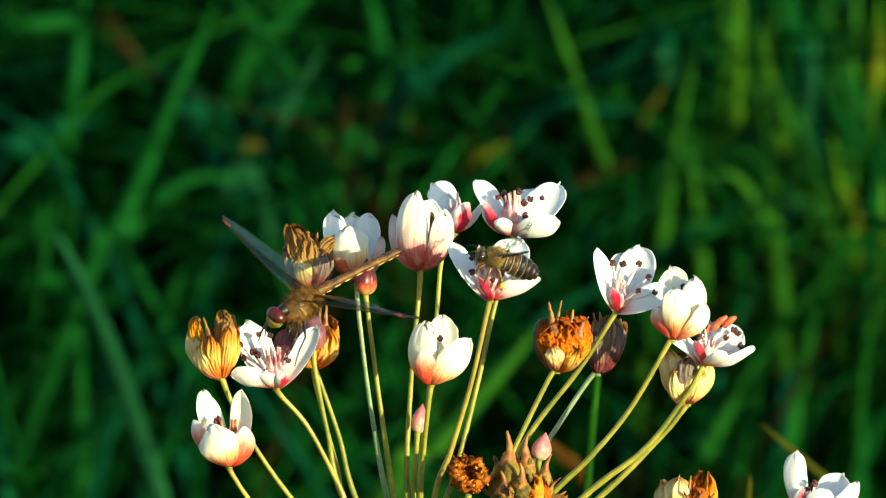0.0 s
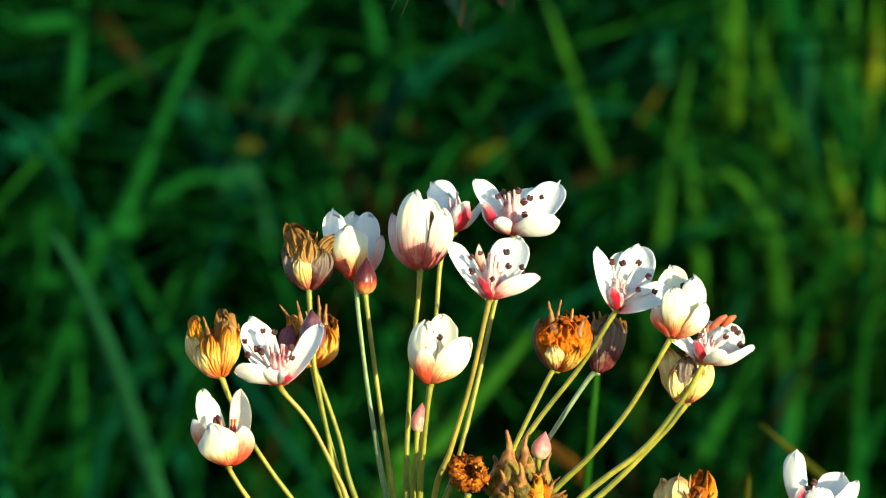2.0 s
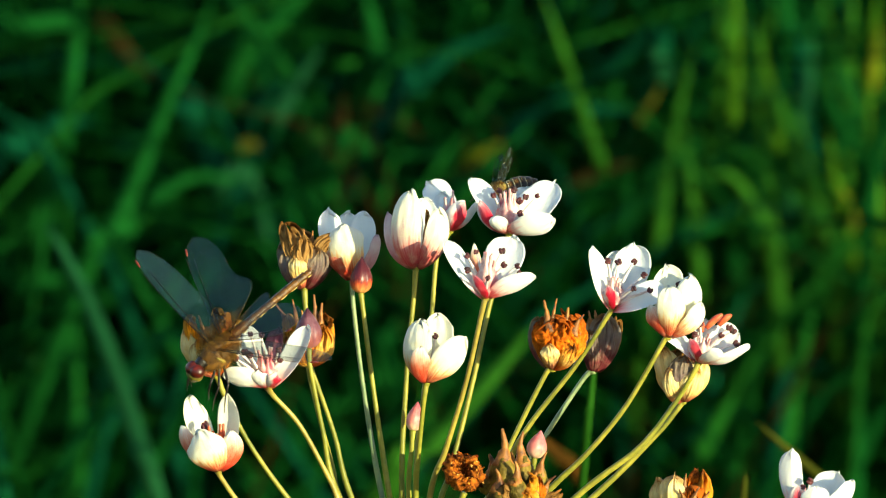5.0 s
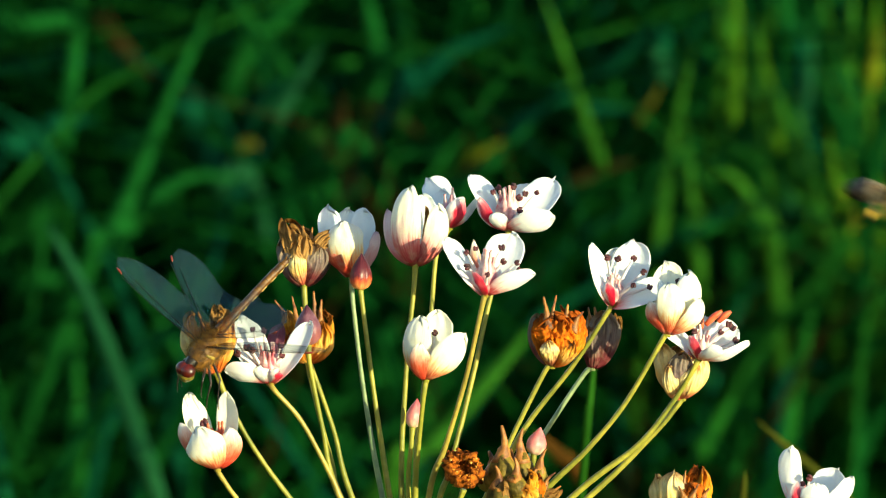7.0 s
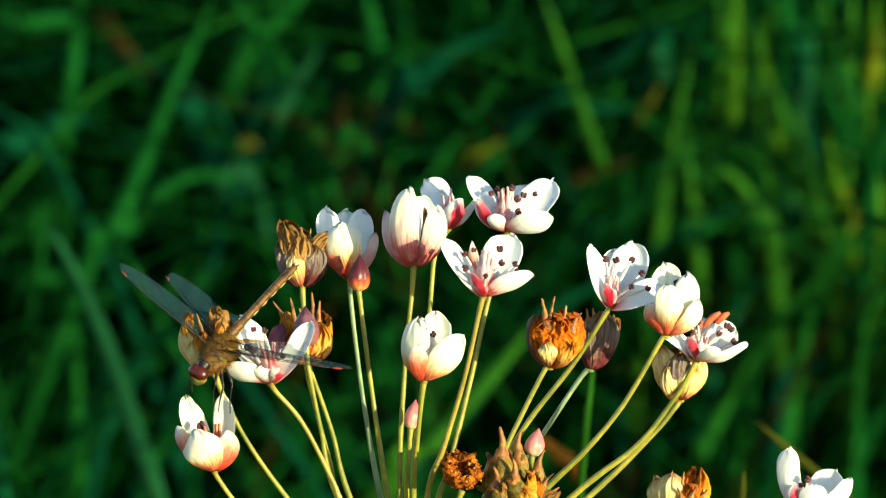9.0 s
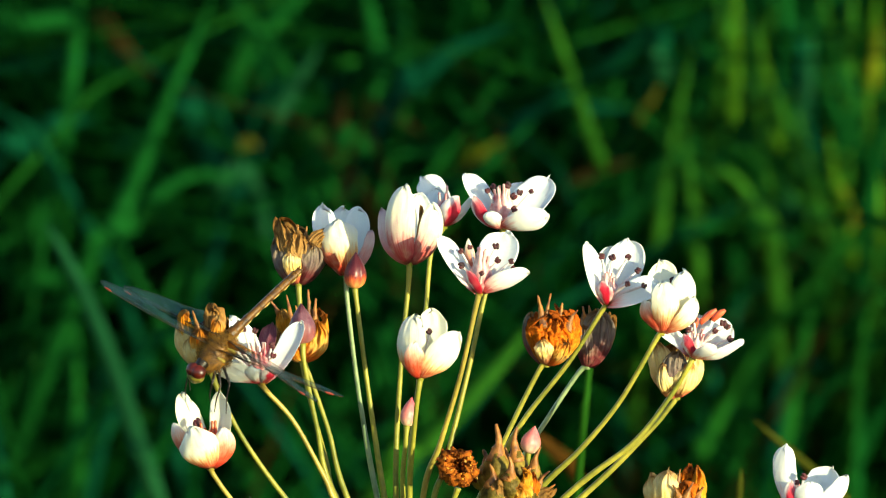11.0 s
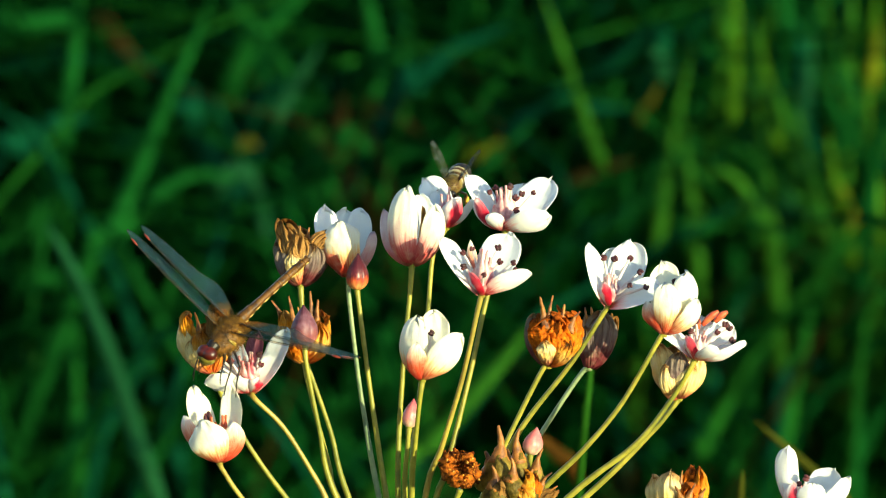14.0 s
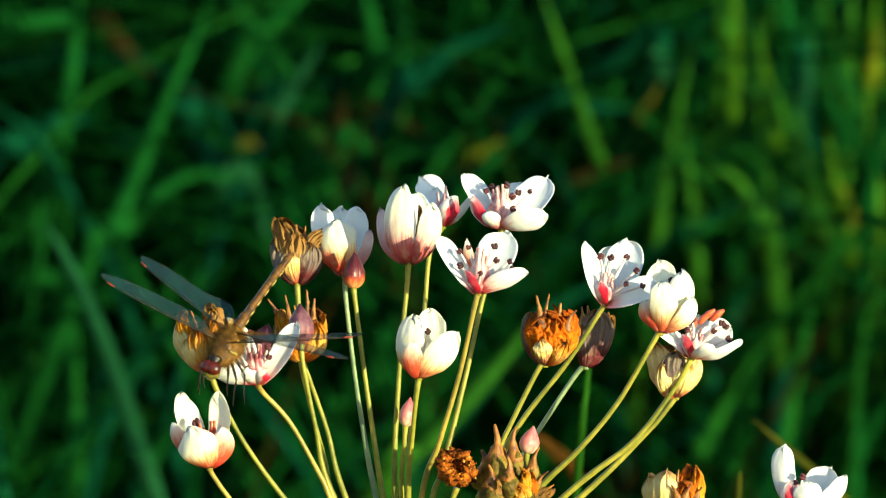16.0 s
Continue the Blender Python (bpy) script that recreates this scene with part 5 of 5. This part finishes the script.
def build_bee():
    ob = thing("honey_bee", spot(895, 470, -120), "furry brown honey bee with dark banded abdomen", "bee")
    thorax = part("thorax", egg(Vector((2.2, 0, 0.2)) * MM, (2.5 * MM, 2.2 * MM, 2.1 * MM)), CHITIN, ob)

    fur((2.2 * MM, 0, 0.2 * MM), (2.45 * MM, 2.15 * MM, 2.05 * MM), 2600, 0.5 * MM, thorax, FUR, 4)
    head = part("head", egg(Vector((5.2, 0, -0.5)) * MM, (1.3 * MM, 1.75 * MM, 1.7 * MM)), CHITIN_DARK, ob)
    fur((5.2 * MM, 0, -0.5 * MM), (1.2 * MM, 1.6 * MM, 1.6 * MM), 450, 0.5 * MM, head, FUR, 5)
    for s in (-1, 1):
        part("eye", egg(Vector((5.3, s * 1.35, -0.4)) * MM, (0.85 * MM, 0.7 * MM, 1.25 * MM)), BEE_EYE, head, "glossy black eye")
        part("antenna", rod([(6.2 * MM, s * 0.5 * MM, 0.1 * MM), (7.2 * MM, s * 1.0 * MM, 0.7 * MM), (8.6 * MM, s * 1.5 * MM, -0.4 * MM)], [0.14 * MM, 0.12 * MM, 0.12 * MM]), CHITIN_DARK, head)
    x = -0.1
    for k, (l, r) in enumerate([(1.4, 2.1), (1.5, 2.5), (1.5, 2.6), (1.5, 2.4), (1.4, 1.9), (1.3, 1.15)]):
        drop = -0.10 * k * k * 0.35
        bm = lathe(bmesh.new(), Vector((x * MM, 0, (0.0 + drop) * MM)), Vector((-1, 0, -0.12 * k * 0.35)),
                   [(0, r * 0.9 * MM), (l * 0.2 * MM, r * 1.0 * MM), (l * 0.7 * MM, r * 1.02 * MM), (l * 1.02 * MM, r * (0.93 if k < 5 else 0.25) * MM)], 16, 0.0, 2, 1.0)
        seg = part("abdomen_segment", bm, BEE_BROWN if k < 2 else CHITIN_DARK, ob)
        fur(((x - l * 0.4) * MM, 0, drop * MM), (l * 0.55 * MM, r * 0.97 * MM, r * 0.97 * MM), (420, 160, 80, 40, 30, 20)[k], 0.4 * MM, seg, FUR, 40 + k)
        bm = lathe(bmesh.new(), Vector(((x + 0.02) * MM, 0, (0.0 + drop) * MM)), Vector((-1, 0, -0.12 * k * 0.35)),
                   [(0, r * 0.93 * MM), (l * 0.03 * MM, r * 1.012 * MM), (l * 0.09 * MM, r * 1.015 * MM), (l * 0.13 * MM, r * 0.98 * MM)], 16)
        part("band", bm, BAND, seg, "pale hairy band")
        x -= l * 0.93
    for s in (-1, 1):
        for n, (hx, knee, foot) in enumerate([(3.6, (5.0, 1.9, -2.6), (5.0, 1.6, -4.6)), (2.4, (2.6, 2.9, -3.0), (2.6, 2.6, -5.4)), (1.2, (-0.4, 2.8, -2.8), (-1.6, 2.4, -6.2))]):
            leg = part("leg", rod([(hx * MM, s * 1.0 * MM, -1.3 * MM), (knee[0] * MM, s * knee[1] * MM, knee[2] * MM)], [0.35 * MM, 0.32 * MM]), BEE_LEG, ob)
            fat = 0.62 if n == 2 else 0.28
            part("shin", rod([(knee[0] * MM, s * knee[1] * MM, knee[2] * MM), ((knee[0] + foot[0]) / 2 * MM, s * (knee[1] + foot[1]) / 2 * MM, (knee[2] + foot[2]) / 2 * MM), (foot[0] * MM, s * foot[1] * MM, foot[2] * MM)], [0.28 * MM, fat * MM, 0.16 * MM]), BEE_LEG, leg)
            if n == 2:
                part("pollen_load", egg(Vector(((knee[0] + foot[0]) / 2, s * ((knee[1] + foot[1]) / 2 + 0.3), (knee[2] + foot[2]) / 2)) * MM, (0.6 * MM, 0.5 * MM, 0.9 * MM), 10, 8), POLLEN, leg, "orange-yellow pollen load")
    wings = {}
    for side, s in (("left", 1), ("right", -1)):
        for row, hx, l, c in (("fore", 2.6, 9.4, 3.0), ("hind", 1.4, 6.6, 2.1)):
            w = part("wing", wing_mesh(l * MM, c * MM, s, 0.0), BEE_WING, ob, "smoky clear wing")
            w.location = Vector((hx, s * 1.5, 1.5)) * MM
            wings[side, row] = w
    return ob, wings


dragonfly, dragonfly_wings = build_dragonfly()
bee, bee_wings = build_bee()

# ---- what moves ----
# seconds, place on the board and the way the head looks
DRAGONFLY = [
    (0, 529, 527, -185, -0.763, 0.407, -0.502),
    (0.3, 524, 529, -185, -0.763, 0.407, -0.502),
    (0.5, 524, 524, -185, -0.773, 0.400, -0.492),
    (0.6, 407, 372, -110, -0.823, 0.430, -0.370),
    (0.7, 407, 170, -100, -0.783, 0.443, -0.436),
    (0.8, 533, 106, -100, -0.793, 0.457, -0.403),
    (0.9, 641, 129, -100, -0.807, 0.513, -0.293),
    (1, 664, 102, -100, -0.790, 0.470, -0.39),
    (1.1, 596, 62, -100, -0.803, 0.430, -0.412),
    (1.3, 601, -168, -100, -0.800, 0.433, -0.415),
    (1.5, 692, -89, -100, -0.767, 0.433, -0.474),
    (1.6, 704, 75, -100, -0.753, 0.417, -0.509),
    (1.7, 776, 290, -185, -0.930, 0.217, -0.297),
    (1.8, 703, 357, -185, -0.823, 0.337, -0.457),
    (1.9, 699, 181, -110, -0.837, 0.243, -0.491),
    (2, 731, -89, -100, -0.833, 0.333, -0.441),
    (2.3, 872, -190, -100, -0.800, 0.400, -0.447),
    (2.5, 892, -160, -100, -0.767, 0.433, -0.474),
    (2.6, 841, -74, -100, -0.733, 0.500, -0.461),
    (2.7, 764, 162, -100, -0.687, 0.593, -0.420),
    (2.8, 643, 356, -110, -0.780, 0.487, -0.393),
    (2.9, 559, 412, -185, -0.780, 0.510, -0.363),
    (3, 494, 401, -185, -0.797, 0.537, -0.278),
    (3.1, 485, 497, -185, -0.740, 0.323, -0.590),
    (3.2, 411, 629, -185, -0.903, 0.133, -0.408),
    (3.3, 426, 614, -185, -0.927, 0.356, -0.114),
    (3.5, 415, 618, -185, -0.817, 0.473, -0.330),
    (4, 411, 635, -185, -0.807, 0.417, -0.419),
    (4.2, 396, 613, -185, -0.733, 0.633, -0.247),
    (6.3, 386, 615, -185, -0.667, 0.583, -0.464),
    (6.5, 376, 614, -185, -0.637, 0.683, -0.357),
    (7, 370, 615, -185, -0.623, 0.690, -0.368),
    (7.5, 374, 618, -185, -0.623, 0.687, -0.374),
    (8, 374, 620, -185, -0.627, 0.687, -0.368),
    (8.5, 379, 622, -185, -0.623, 0.683, -0.380),
    (9, 394, 619, -185, -0.593, 0.667, -0.451),
    (9.2, 392, 622, -185, -0.600, 0.670, -0.437),
    (11.3, 400, 623, -185, -0.640, 0.633, -0.435),
    (11.5, 400, 619, -185, -0.633, 0.623, -0.459),
    (11.6, 388, 616, -185, -0.667, 0.567, -0.484),
    (11.7, 94, 641, -110, -0.727, 0.567, -0.388),
    (11.8, -159, 566, -110, -0.733, 0.567, -0.376),
    (11.9, -119, 468, -110, -0.733, 0.533, -0.422),
    (12, 62, 393, -110, -0.527, 0.470, -0.708),
    (12.1, 104, 433, -110, -0.783, 0.457, -0.422),
    (12.2, 294, 377, -110, -0.727, 0.567, -0.388),
    (12.3, 387, 312, -110, -0.837, 0.443, -0.322),
    (12.4, 598, 206, -110, -0.850, 0.227, -0.476),
    (12.5, 666, 25, -110, -0.627, 0.147, -0.765),
    (12.6, 731, 199, -110, -0.850, 0.337, -0.405),
    (12.7, 675, 203, -110, -0.903, 0.283, -0.322),
    (12.8, 533, 379, -185, -0.903, 0.203, -0.378),
    (12.9, 437, 523, -185, -0.603, 0.403, -0.688),
    (13, 400, 583, -185, -0.627, 0.573, -0.528),
    (13.2, 407, 593, -185, -0.643, 0.587, -0.492),
    (13.5, 411, 592, -185, -0.623, 0.600, -0.501),
    (14, 414, 591, -185, -0.613, 0.593, -0.521),
    (14.3, 410, 593, -185, -0.617, 0.593, -0.517),
    (14.4, 293, 454, -110, -0.633, 0.607, -0.480),
    (14.5, 177, 87, -100, -0.427, 0.383, -0.819),
    (14.6, 234, -145, -100, -0.667, 0.467, -0.581),
    (14.7, 383, -70, -100, -0.633, 0.533, -0.561),
    (14.8, 457, 125, -100, -0.497, 0.513, -0.700),
    (14.9, 525, 181, -100, -0.643, 0.510, -0.571),
    (15, 558, 315, -110, -0.507, 0.813, -0.286),
    (15.1, 531, 424, -185, -0.603, 0.590, -0.537),
    (15.2, 405, 521, -185, -0.777, 0.363, -0.515),
    (15.3, 353, 392, -110, -0.740, 0.243, -0.627),
    (15.4, 405, 375, -110, -0.700, 0.607, -0.377),
    (15.5, 440, 499, -185, -0.670, 0.387, -0.634),
    (15.6, 364, 638, -185, -0.323, 0.783, -0.531),
    (15.7, 385, 605, -185, -0.377, 0.607, -0.700),
    (15.8, 390, 600, -185, -0.433, 0.673, -0.599),
    (15.9, 401, 598, -185, -0.510, 0.750, -0.421),
    (16, 419, 612, -185, -0.490, 0.717, -0.496),
]
# seconds and, for the right and left fore and hind wings, flap, sweep and twist in degrees, at rest
RESTING = [
    (0, -7, -2, -41, -7, 5, -38, 13, 18, -32, 16, 8, -33),
    (0.5, -6, -1, -41, -5, 5, -38, 13, 19, -33, 16, 9, -33),
    (3.3, -19, 12, -10, 2, -5, -22, 13, 37, 12, 36, 23, 29),
    (3.5, -15, -5, 0, 2, -23, -13, 11, 25, 24, 35, 9, 41),
    (4, -36, 15, 10, -9, -10, -2, 5, 35, 23, 27, 12, 32),
    (4.2, -12, -5, -14, -1, -22, 26, 9, 22, 8, 29, 15, 17),
    (6.5, -14, -5, -12, 3, -25, -24, 11, 19, -37, 34, 3, 17),
    (7, -9, -8, -12, 5, -28, -25, 9, 18, -38, 32, 3, 15),
    (8, -9, -7, -12, 5, -26, -24, -3, 27, -39, 31, 4, 15),
    (9, -15, -6, -35, 8, -21, -39, -17, 29, -37, 19, -5, -39),
    (11.3, -12, 11, -38, -2, 7, -37, -26, 20, -45, 2, -9, -56),
    (11.5, -10, 12, -36, 1, 7, -35, -27, 18, -45, 1, -11, -55),
    (13, -24, 0, -27, -11, -23, -40, -3, 26, -31, 7, 13, -31),
    (13.2, -31, -2, -32, -20, -7, -34, -4, 17, -36, 0, 8, -38),
    (13.5, -37, 1, -40, -23, -7, -44, -16, 30, -33, -2, 9, -38),
    (14, -36, 2, -40, -31, -1, -42, -17, 29, -32, -1, 6, -37),
    (14.3, -36, 2, -40, -26, -4, -42, -17, 29, -32, -2, 7, -37),
    (15.9, -11, 2, -39, 3, -14, -45, -15, 30, -43, -3, 3, -50),
    (16, -27, 8, -32, -11, -13, -42, -10, 31, -38, 6, -2, -44),
]
BEE = [
    (0, 887, 454, -196, -0.94, -0.30, -0.15, 0.15, -0.75, -0.60),
    (0.3, 904, 446, -196, -0.90, -0.30, -0.30, 0.20, -0.60, -0.75),
    (0.5, 917, 453, -190, -0.69, -0.51, -0.51, 0.45, -0.75, -0.20),
    (0.6, 969, 449, -170, -0.81, -0.35, -0.46, 0.20, -0.90, -0.30),
    (0.7, 1106, 426, -140, -0.95, 0.00, -0.32, 0.00, -1.00, -0.20),
    (0.8, 1141, 509, -120, -0.95, 0.21, -0.21, 0.00, -1.00, -0.20),
    (0.9, 1063, 575, -130, -0.93, 0.31, -0.21, 0.10, -0.90, -0.30),
    (1, 960, 643, -150, -0.94, -0.30, -0.15, 0.15, -0.90, -0.35),
    (1.1, 892, 670, -170, -0.97, -0.22, -0.11, 0.00, -0.80, -0.50),
    (1.2, 805, 721, -180, -0.89, -0.44, 0.11, 0.20, -0.50, -0.80),
    (1.3, 749, 664, -180, -0.89, -0.44, 0.11, 0.20, -0.50, -0.80),
    (1.4, 613, 696, -180, -0.84, -0.53, 0.11, 0.20, -0.50, -0.80),
    (1.5, 582, 718, -180, -0.81, -0.58, 0.10, 0.25, -0.50, -0.80),
    (1.6, 524, 746, -180, -0.78, -0.62, 0.10, 0.25, -0.50, -0.80),
    (1.7, 511, 794, -180, -0.69, -0.69, 0.23, 0.20, -0.50, -0.80),
    (1.8, 557, 956, -180, 0.82, 0.41, 0.41, 0.00, -1.00, -0.30),
    (1.9, 716, 985, -180, 0.99, 0.11, 0.00, 0.00, -1.00, -0.30),
    (2, 845, 964, -180, 0.99, -0.11, 0.00, 0.00, -1.00, -0.30),
    (2.1, 1034, 831, -160, 0.91, -0.41, 0.00, 0.20, -0.90, -0.30),
    (2.2, 1447, 650, -150, 0.36, -0.72, 0.60, 0.20, -0.70, -0.60),
    (2.3, 1509, 599, -150, -0.23, -0.79, 0.57, 0.00, -0.70, -0.70),
    (2.4, 1526, 681, -150, -0.44, 0.22, -0.87, 0.00, -1.00, -0.10),
    (2.5, 1556, 771, -150, -0.56, 0.12, -0.82, 0.00, -1.00, -0.10),
    (2.6, 1576, 857, -150, -0.52, 0.21, -0.83, 0.00, -1.00, 0.00),
    (2.7, 1547, 817, -150, -0.85, 0.00, -0.53, 0.00, -1.00, 0.00),
    (2.8, 1466, 640, -150, -0.96, -0.20, -0.20, -0.10, -1.00, 0.00),
    (2.9, 1346, 564, -140, -0.97, -0.10, -0.20, 0.00, -1.00, 0.00),
    (3, 1309, 490, -130, -0.98, 0.05, -0.20, 0.00, -1.00, -0.10),
    (3.1, 1182, 418, -100, -0.99, 0.05, -0.10, 0.00, -1.00, -0.10),
    (3.2, 1057, 311, -20, -0.99, 0.05, 0.10, 0.00, -1.00, -0.10),
    (3.3, 944, 305, 60, -0.99, 0.05, 0.15, 0.00, -1.00, -0.10),
    (3.4, 864, 302, 140, -0.98, 0.16, 0.10, 0.10, -1.00, -0.10),
    (3.5, 854, 345, 150, -0.95, 0.31, 0.10, 0.20, -0.95, 0.10),
    (4, 851, 347, 150, -0.95, 0.31, 0.10, 0.20, -0.95, 0.10),
    (4.2, 853, 348, 150, -0.94, 0.31, 0.10, 0.20, -0.95, 0.10),
    (5.3, 923, 328, 100, -0.87, 0.22, -0.44, 0.00, -1.00, 0.10),
    (6.3, 984, 331, -10, -0.51, 0.46, -0.73, 0.10, -0.75, -0.55),
    (6.5, 990, 338, -10, -0.51, 0.46, -0.73, 0.10, -0.75, -0.55),
    (6.7, 987, 336, -10, -0.51, 0.46, -0.73, 0.10, -0.75, -0.55),
    (6.8, 1113, 268, -40, 0.62, -0.25, -0.74, 0.00, -1.00, 0.00),
    (6.9, 1263, 235, -60, 0.87, 0.22, -0.44, 0.00, -1.00, 0.00),
    (7, 1565, 346, -60, 0.94, 0.26, -0.21, 0.10, -1.00, -0.10),
    (7.1, 1802, 441, -60, 0.99, 0.11, 0.00, 0.00, -1.00, 0.00),
    (8, 1909, 503, -60, 0.53, 0.00, 0.85, 0.00, -1.00, 0.00),
    (9.2, 1507, 1100, -100, -0.95, 0.00, 0.32, 0.00, -1.00, 0.00),
    (10.4, 610, 1102, -220, -0.95, -0.21, 0.21, 0.00, -0.90, -0.40),
    (11.2, 453, 804, -230, -0.21, -0.93, 0.31, 0.00, -0.35, -0.95),
    (11.3, 438, 724, -230, 0.00, -0.95, 0.30, 0.00, -0.35, -0.95),
    (11.4, 449, 672, -230, 0.05, -0.95, 0.30, 0.00, -0.35, -0.95),
    (11.5, 442, 621, -230, 0.08, -0.95, 0.30, 0.00, -0.30, -0.95),
    (11.6, 461, 522, -220, -0.10, -0.97, 0.20, 0.00, -0.30, -0.90),
    (11.7, 335, 369, -180, -0.69, -0.69, 0.23, 0.10, -0.60, -0.70),
    (11.8, 253, 122, -150, -0.69, -0.69, 0.23, 0.00, -0.80, -0.50),
    (11.9, 221, 5, -120, 0.58, -0.81, 0.00, 0.00, -1.00, -0.50),
    (12, 410, -55, -100, 0.98, 0.22, 0.00, 0.00, -1.00, 0.00),
    (12.1, 616, 12, -80, 0.85, 0.42, -0.32, 0.00, -1.00, 0.00),
    (12.2, 746, 250, -60, 0.00, 0.53, -0.85, 0.00, -0.80, -0.40),
    (12.3, 746, 283, -40, -0.21, 0.21, -0.95, 0.00, -1.00, 0.00),
    (12.4, 694, 302, -20, -0.31, 0.00, -0.95, 0.00, -1.00, 0.00),
    (12.5, 696, 329, -10, -0.30, -0.15, -0.94, 0.00, -1.00, 0.20),
    (12.6, 820, 294, 60, 0.35, 0.12, -0.93, 0.00, -1.00, 0.00),
    (12.7, 836, 303, 150, 0.23, 0.34, -0.91, 0.00, -1.00, -0.10),
    (12.8, 824, 320, 190, -0.21, 0.37, -0.90, 0.00, -0.90, -0.30),
    (13, 818, 342, 200, -0.32, 0.42, -0.85, 0.05, -0.85, -0.40),
    (13.3, 825, 350, 200, -0.32, 0.42, -0.85, 0.05, -0.85, -0.40),
    (13.5, 826, 353, 200, -0.32, 0.42, -0.85, 0.05, -0.85, -0.40),
    (13.7, 824, 348, 200, -0.32, 0.42, -0.85, 0.05, -0.85, -0.40),
    (14, 813, 324, 200, -0.31, 0.47, -0.83, 0.05, -0.85, -0.45),
    (14.2, 817, 322, 200, -0.32, 0.42, -0.85, 0.05, -0.85, -0.40),
    (14.3, 828, 280, 160, 0.45, 0.00, -0.89, 0.00, -1.00, 0.00),
    (14.4, 1026, 240, 60, 0.84, 0.11, -0.53, 0.00, -1.00, -0.10),
    (14.5, 1168, 313, 0, 0.76, 0.25, -0.60, -0.10, -1.00, -0.10),
    (14.6, 1379, 467, -60, 0.82, 0.41, -0.41, 0.00, -1.00, 0.00),
    (14.7, 1525, 572, -80, 0.85, 0.42, -0.32, 0.00, -1.00, 0.00),
    (14.8, 1731, 666, -80, 0.98, 0.22, 0.00, 0.00, -1.00, 0.00),
    (15.4, 2011, 705, -80, 0.95, 0.21, 0.21, 0.00, -1.00, 0.00),
    (16, 2115, 704, -80, 0.95, 0.21, 0.21, 0.00, -1.00, 0.00),
]
# seconds and degrees by which the loaded flowers swing about the hub
CUP_SWAY = [(0, -0.47), (0.5, -0.69), (1, -0.86), (1.5, 0.00), (2, -0.53), (2.5, -0.27), (3, -0.51), (3.5, -0.93), (4, -2.55), (6.5, -2.09), (7, -2.57), (7.5, -3.05), (8, -3.14), (8.5, -3.16), (9, -2.91), (11.5, -2.85), (12, 3.16), (12.5, -1.90), (13, -2.65), (13.5, -0.74), (14, -0.75), (14.5, 2.53), (15, -2.05), (15.5, -0.49), (16, -2.79)]
OPEN_SWAY = [(0, 0.43), (0.5, -0.24), (1, -1.26), (1.5, 0.00), (2, 1.24), (2.5, 1.35), (3, 1.57), (3.5, -0.90), (4, -0.80), (6.5, 0.35), (7, 0.24), (7.5, 0.34), (8, 0.55), (8.5, 0.67), (9, 0.72), (11.5, -0.48), (12, 1.46), (12.5, 1.40), (13, -1.64), (13.5, -2.85), (14, -3.30), (14.5, -1.70), (15, 2.89), (15.5, 2.01), (16, -0.92)]


def facing(x, y, d, ahead, above):
    """The pose of an insect on the board: its head looks ahead, its back above."""
    f = way(*ahead)
    left = way(*above).cross(f).normalized()
    up = f.cross(left)
    turn = Matrix((f, left, up)).transposed().to_4x4()
    return Matrix.Translation(spot(x, y, d)) @ turn


def swing(angle):
    """A turn about the hub in the board's plane, clockwise as the camera sees it."""
    return Matrix.Translation(HUB) @ Matrix.Rotation(radians(angle), 4, AHEAD)


def beats(hinge, hand, flights, rests, up, down, sweep, phase, feather, step=1 / 30):
    """Rows of a wing: held at rest, beating up and down while in flight."""
    rows = []
    for t, flap, turn, twist in rests:
        if not any(a < t < b for a, b in flights):
            rows.append((t, flap, turn, twist))
    for a, b in flights:
        n = int(round((b - a) / step))
        for k in range(1, n):
            stroke = (0, 1, -1)[k % 3] * phase
            middle = (up + down) / 2
            rows.append((a + k * step, hand * (middle + stroke * (up - down) / 2), hand * sweep, 20 * abs(stroke) - feather))
    rows.sort()
    return [(t, pose(*hinge, 0, 0, turn) @ pose(0, 0, 0, flap) @ pose(0, 0, 0, 0, twist)) for t, flap, turn, twist in rows]


def motions():
    walk(dragonfly, [(t, facing(x, y, d, (a, b, c), (-0.2, -0.64, -0.74))) for t, x, y, d, a, b, c in DRAGONFLY])
    walk(bee, [(t, facing(x, y, d, (a, b, c), (e, f, g))) for t, x, y, d, a, b, c, e, f, g in BEE])
    walk(left_cup, [(t, swing(a)) for t, a in CUP_SWAY])
    walk(left_open, [(t, swing(a)) for t, a in OPEN_SWAY])
    flights = [(0.5, 3.3), (11.5, 12.95), (14.3, 15.85)]
    for key, column in ((("right", "fore"), 1), (("right", "hind"), 4), (("left", "fore"), 7), (("left", "hind"), 10)):
        wing = dragonfly_wings[key]
        rests = [(row[0], row[column], row[column + 1], row[column + 2]) for row in RESTING]
        fore = key[1] == "fore"
        walk(wing, beats(tuple(wing.location), 1 if key[0] == "left" else -1, flights, rests, 46, -38, -12 if fore else 4, 1 if fore else -1, 52))
    for key, wing in bee_wings.items():
        hand = 1 if key[0] == "left" else -1
        fold = 48 if key[1] == "fore" else 60
        rests = [(t, hand * 58, hand * 30, 0) for t in (6.3, 6.75)] + [(t, hand * 42, hand * fold, 0) for t in (0.0, 0.45, 3.45, 4.2, 12.95, 14.25, 16.0)]
        walk(wing, beats(tuple(wing.location), hand, [(0.45, 3.45), (6.75, 12.95), (14.25, 15.0)], sorted(rests), 55, -30, 12, 1, 20))


motions()
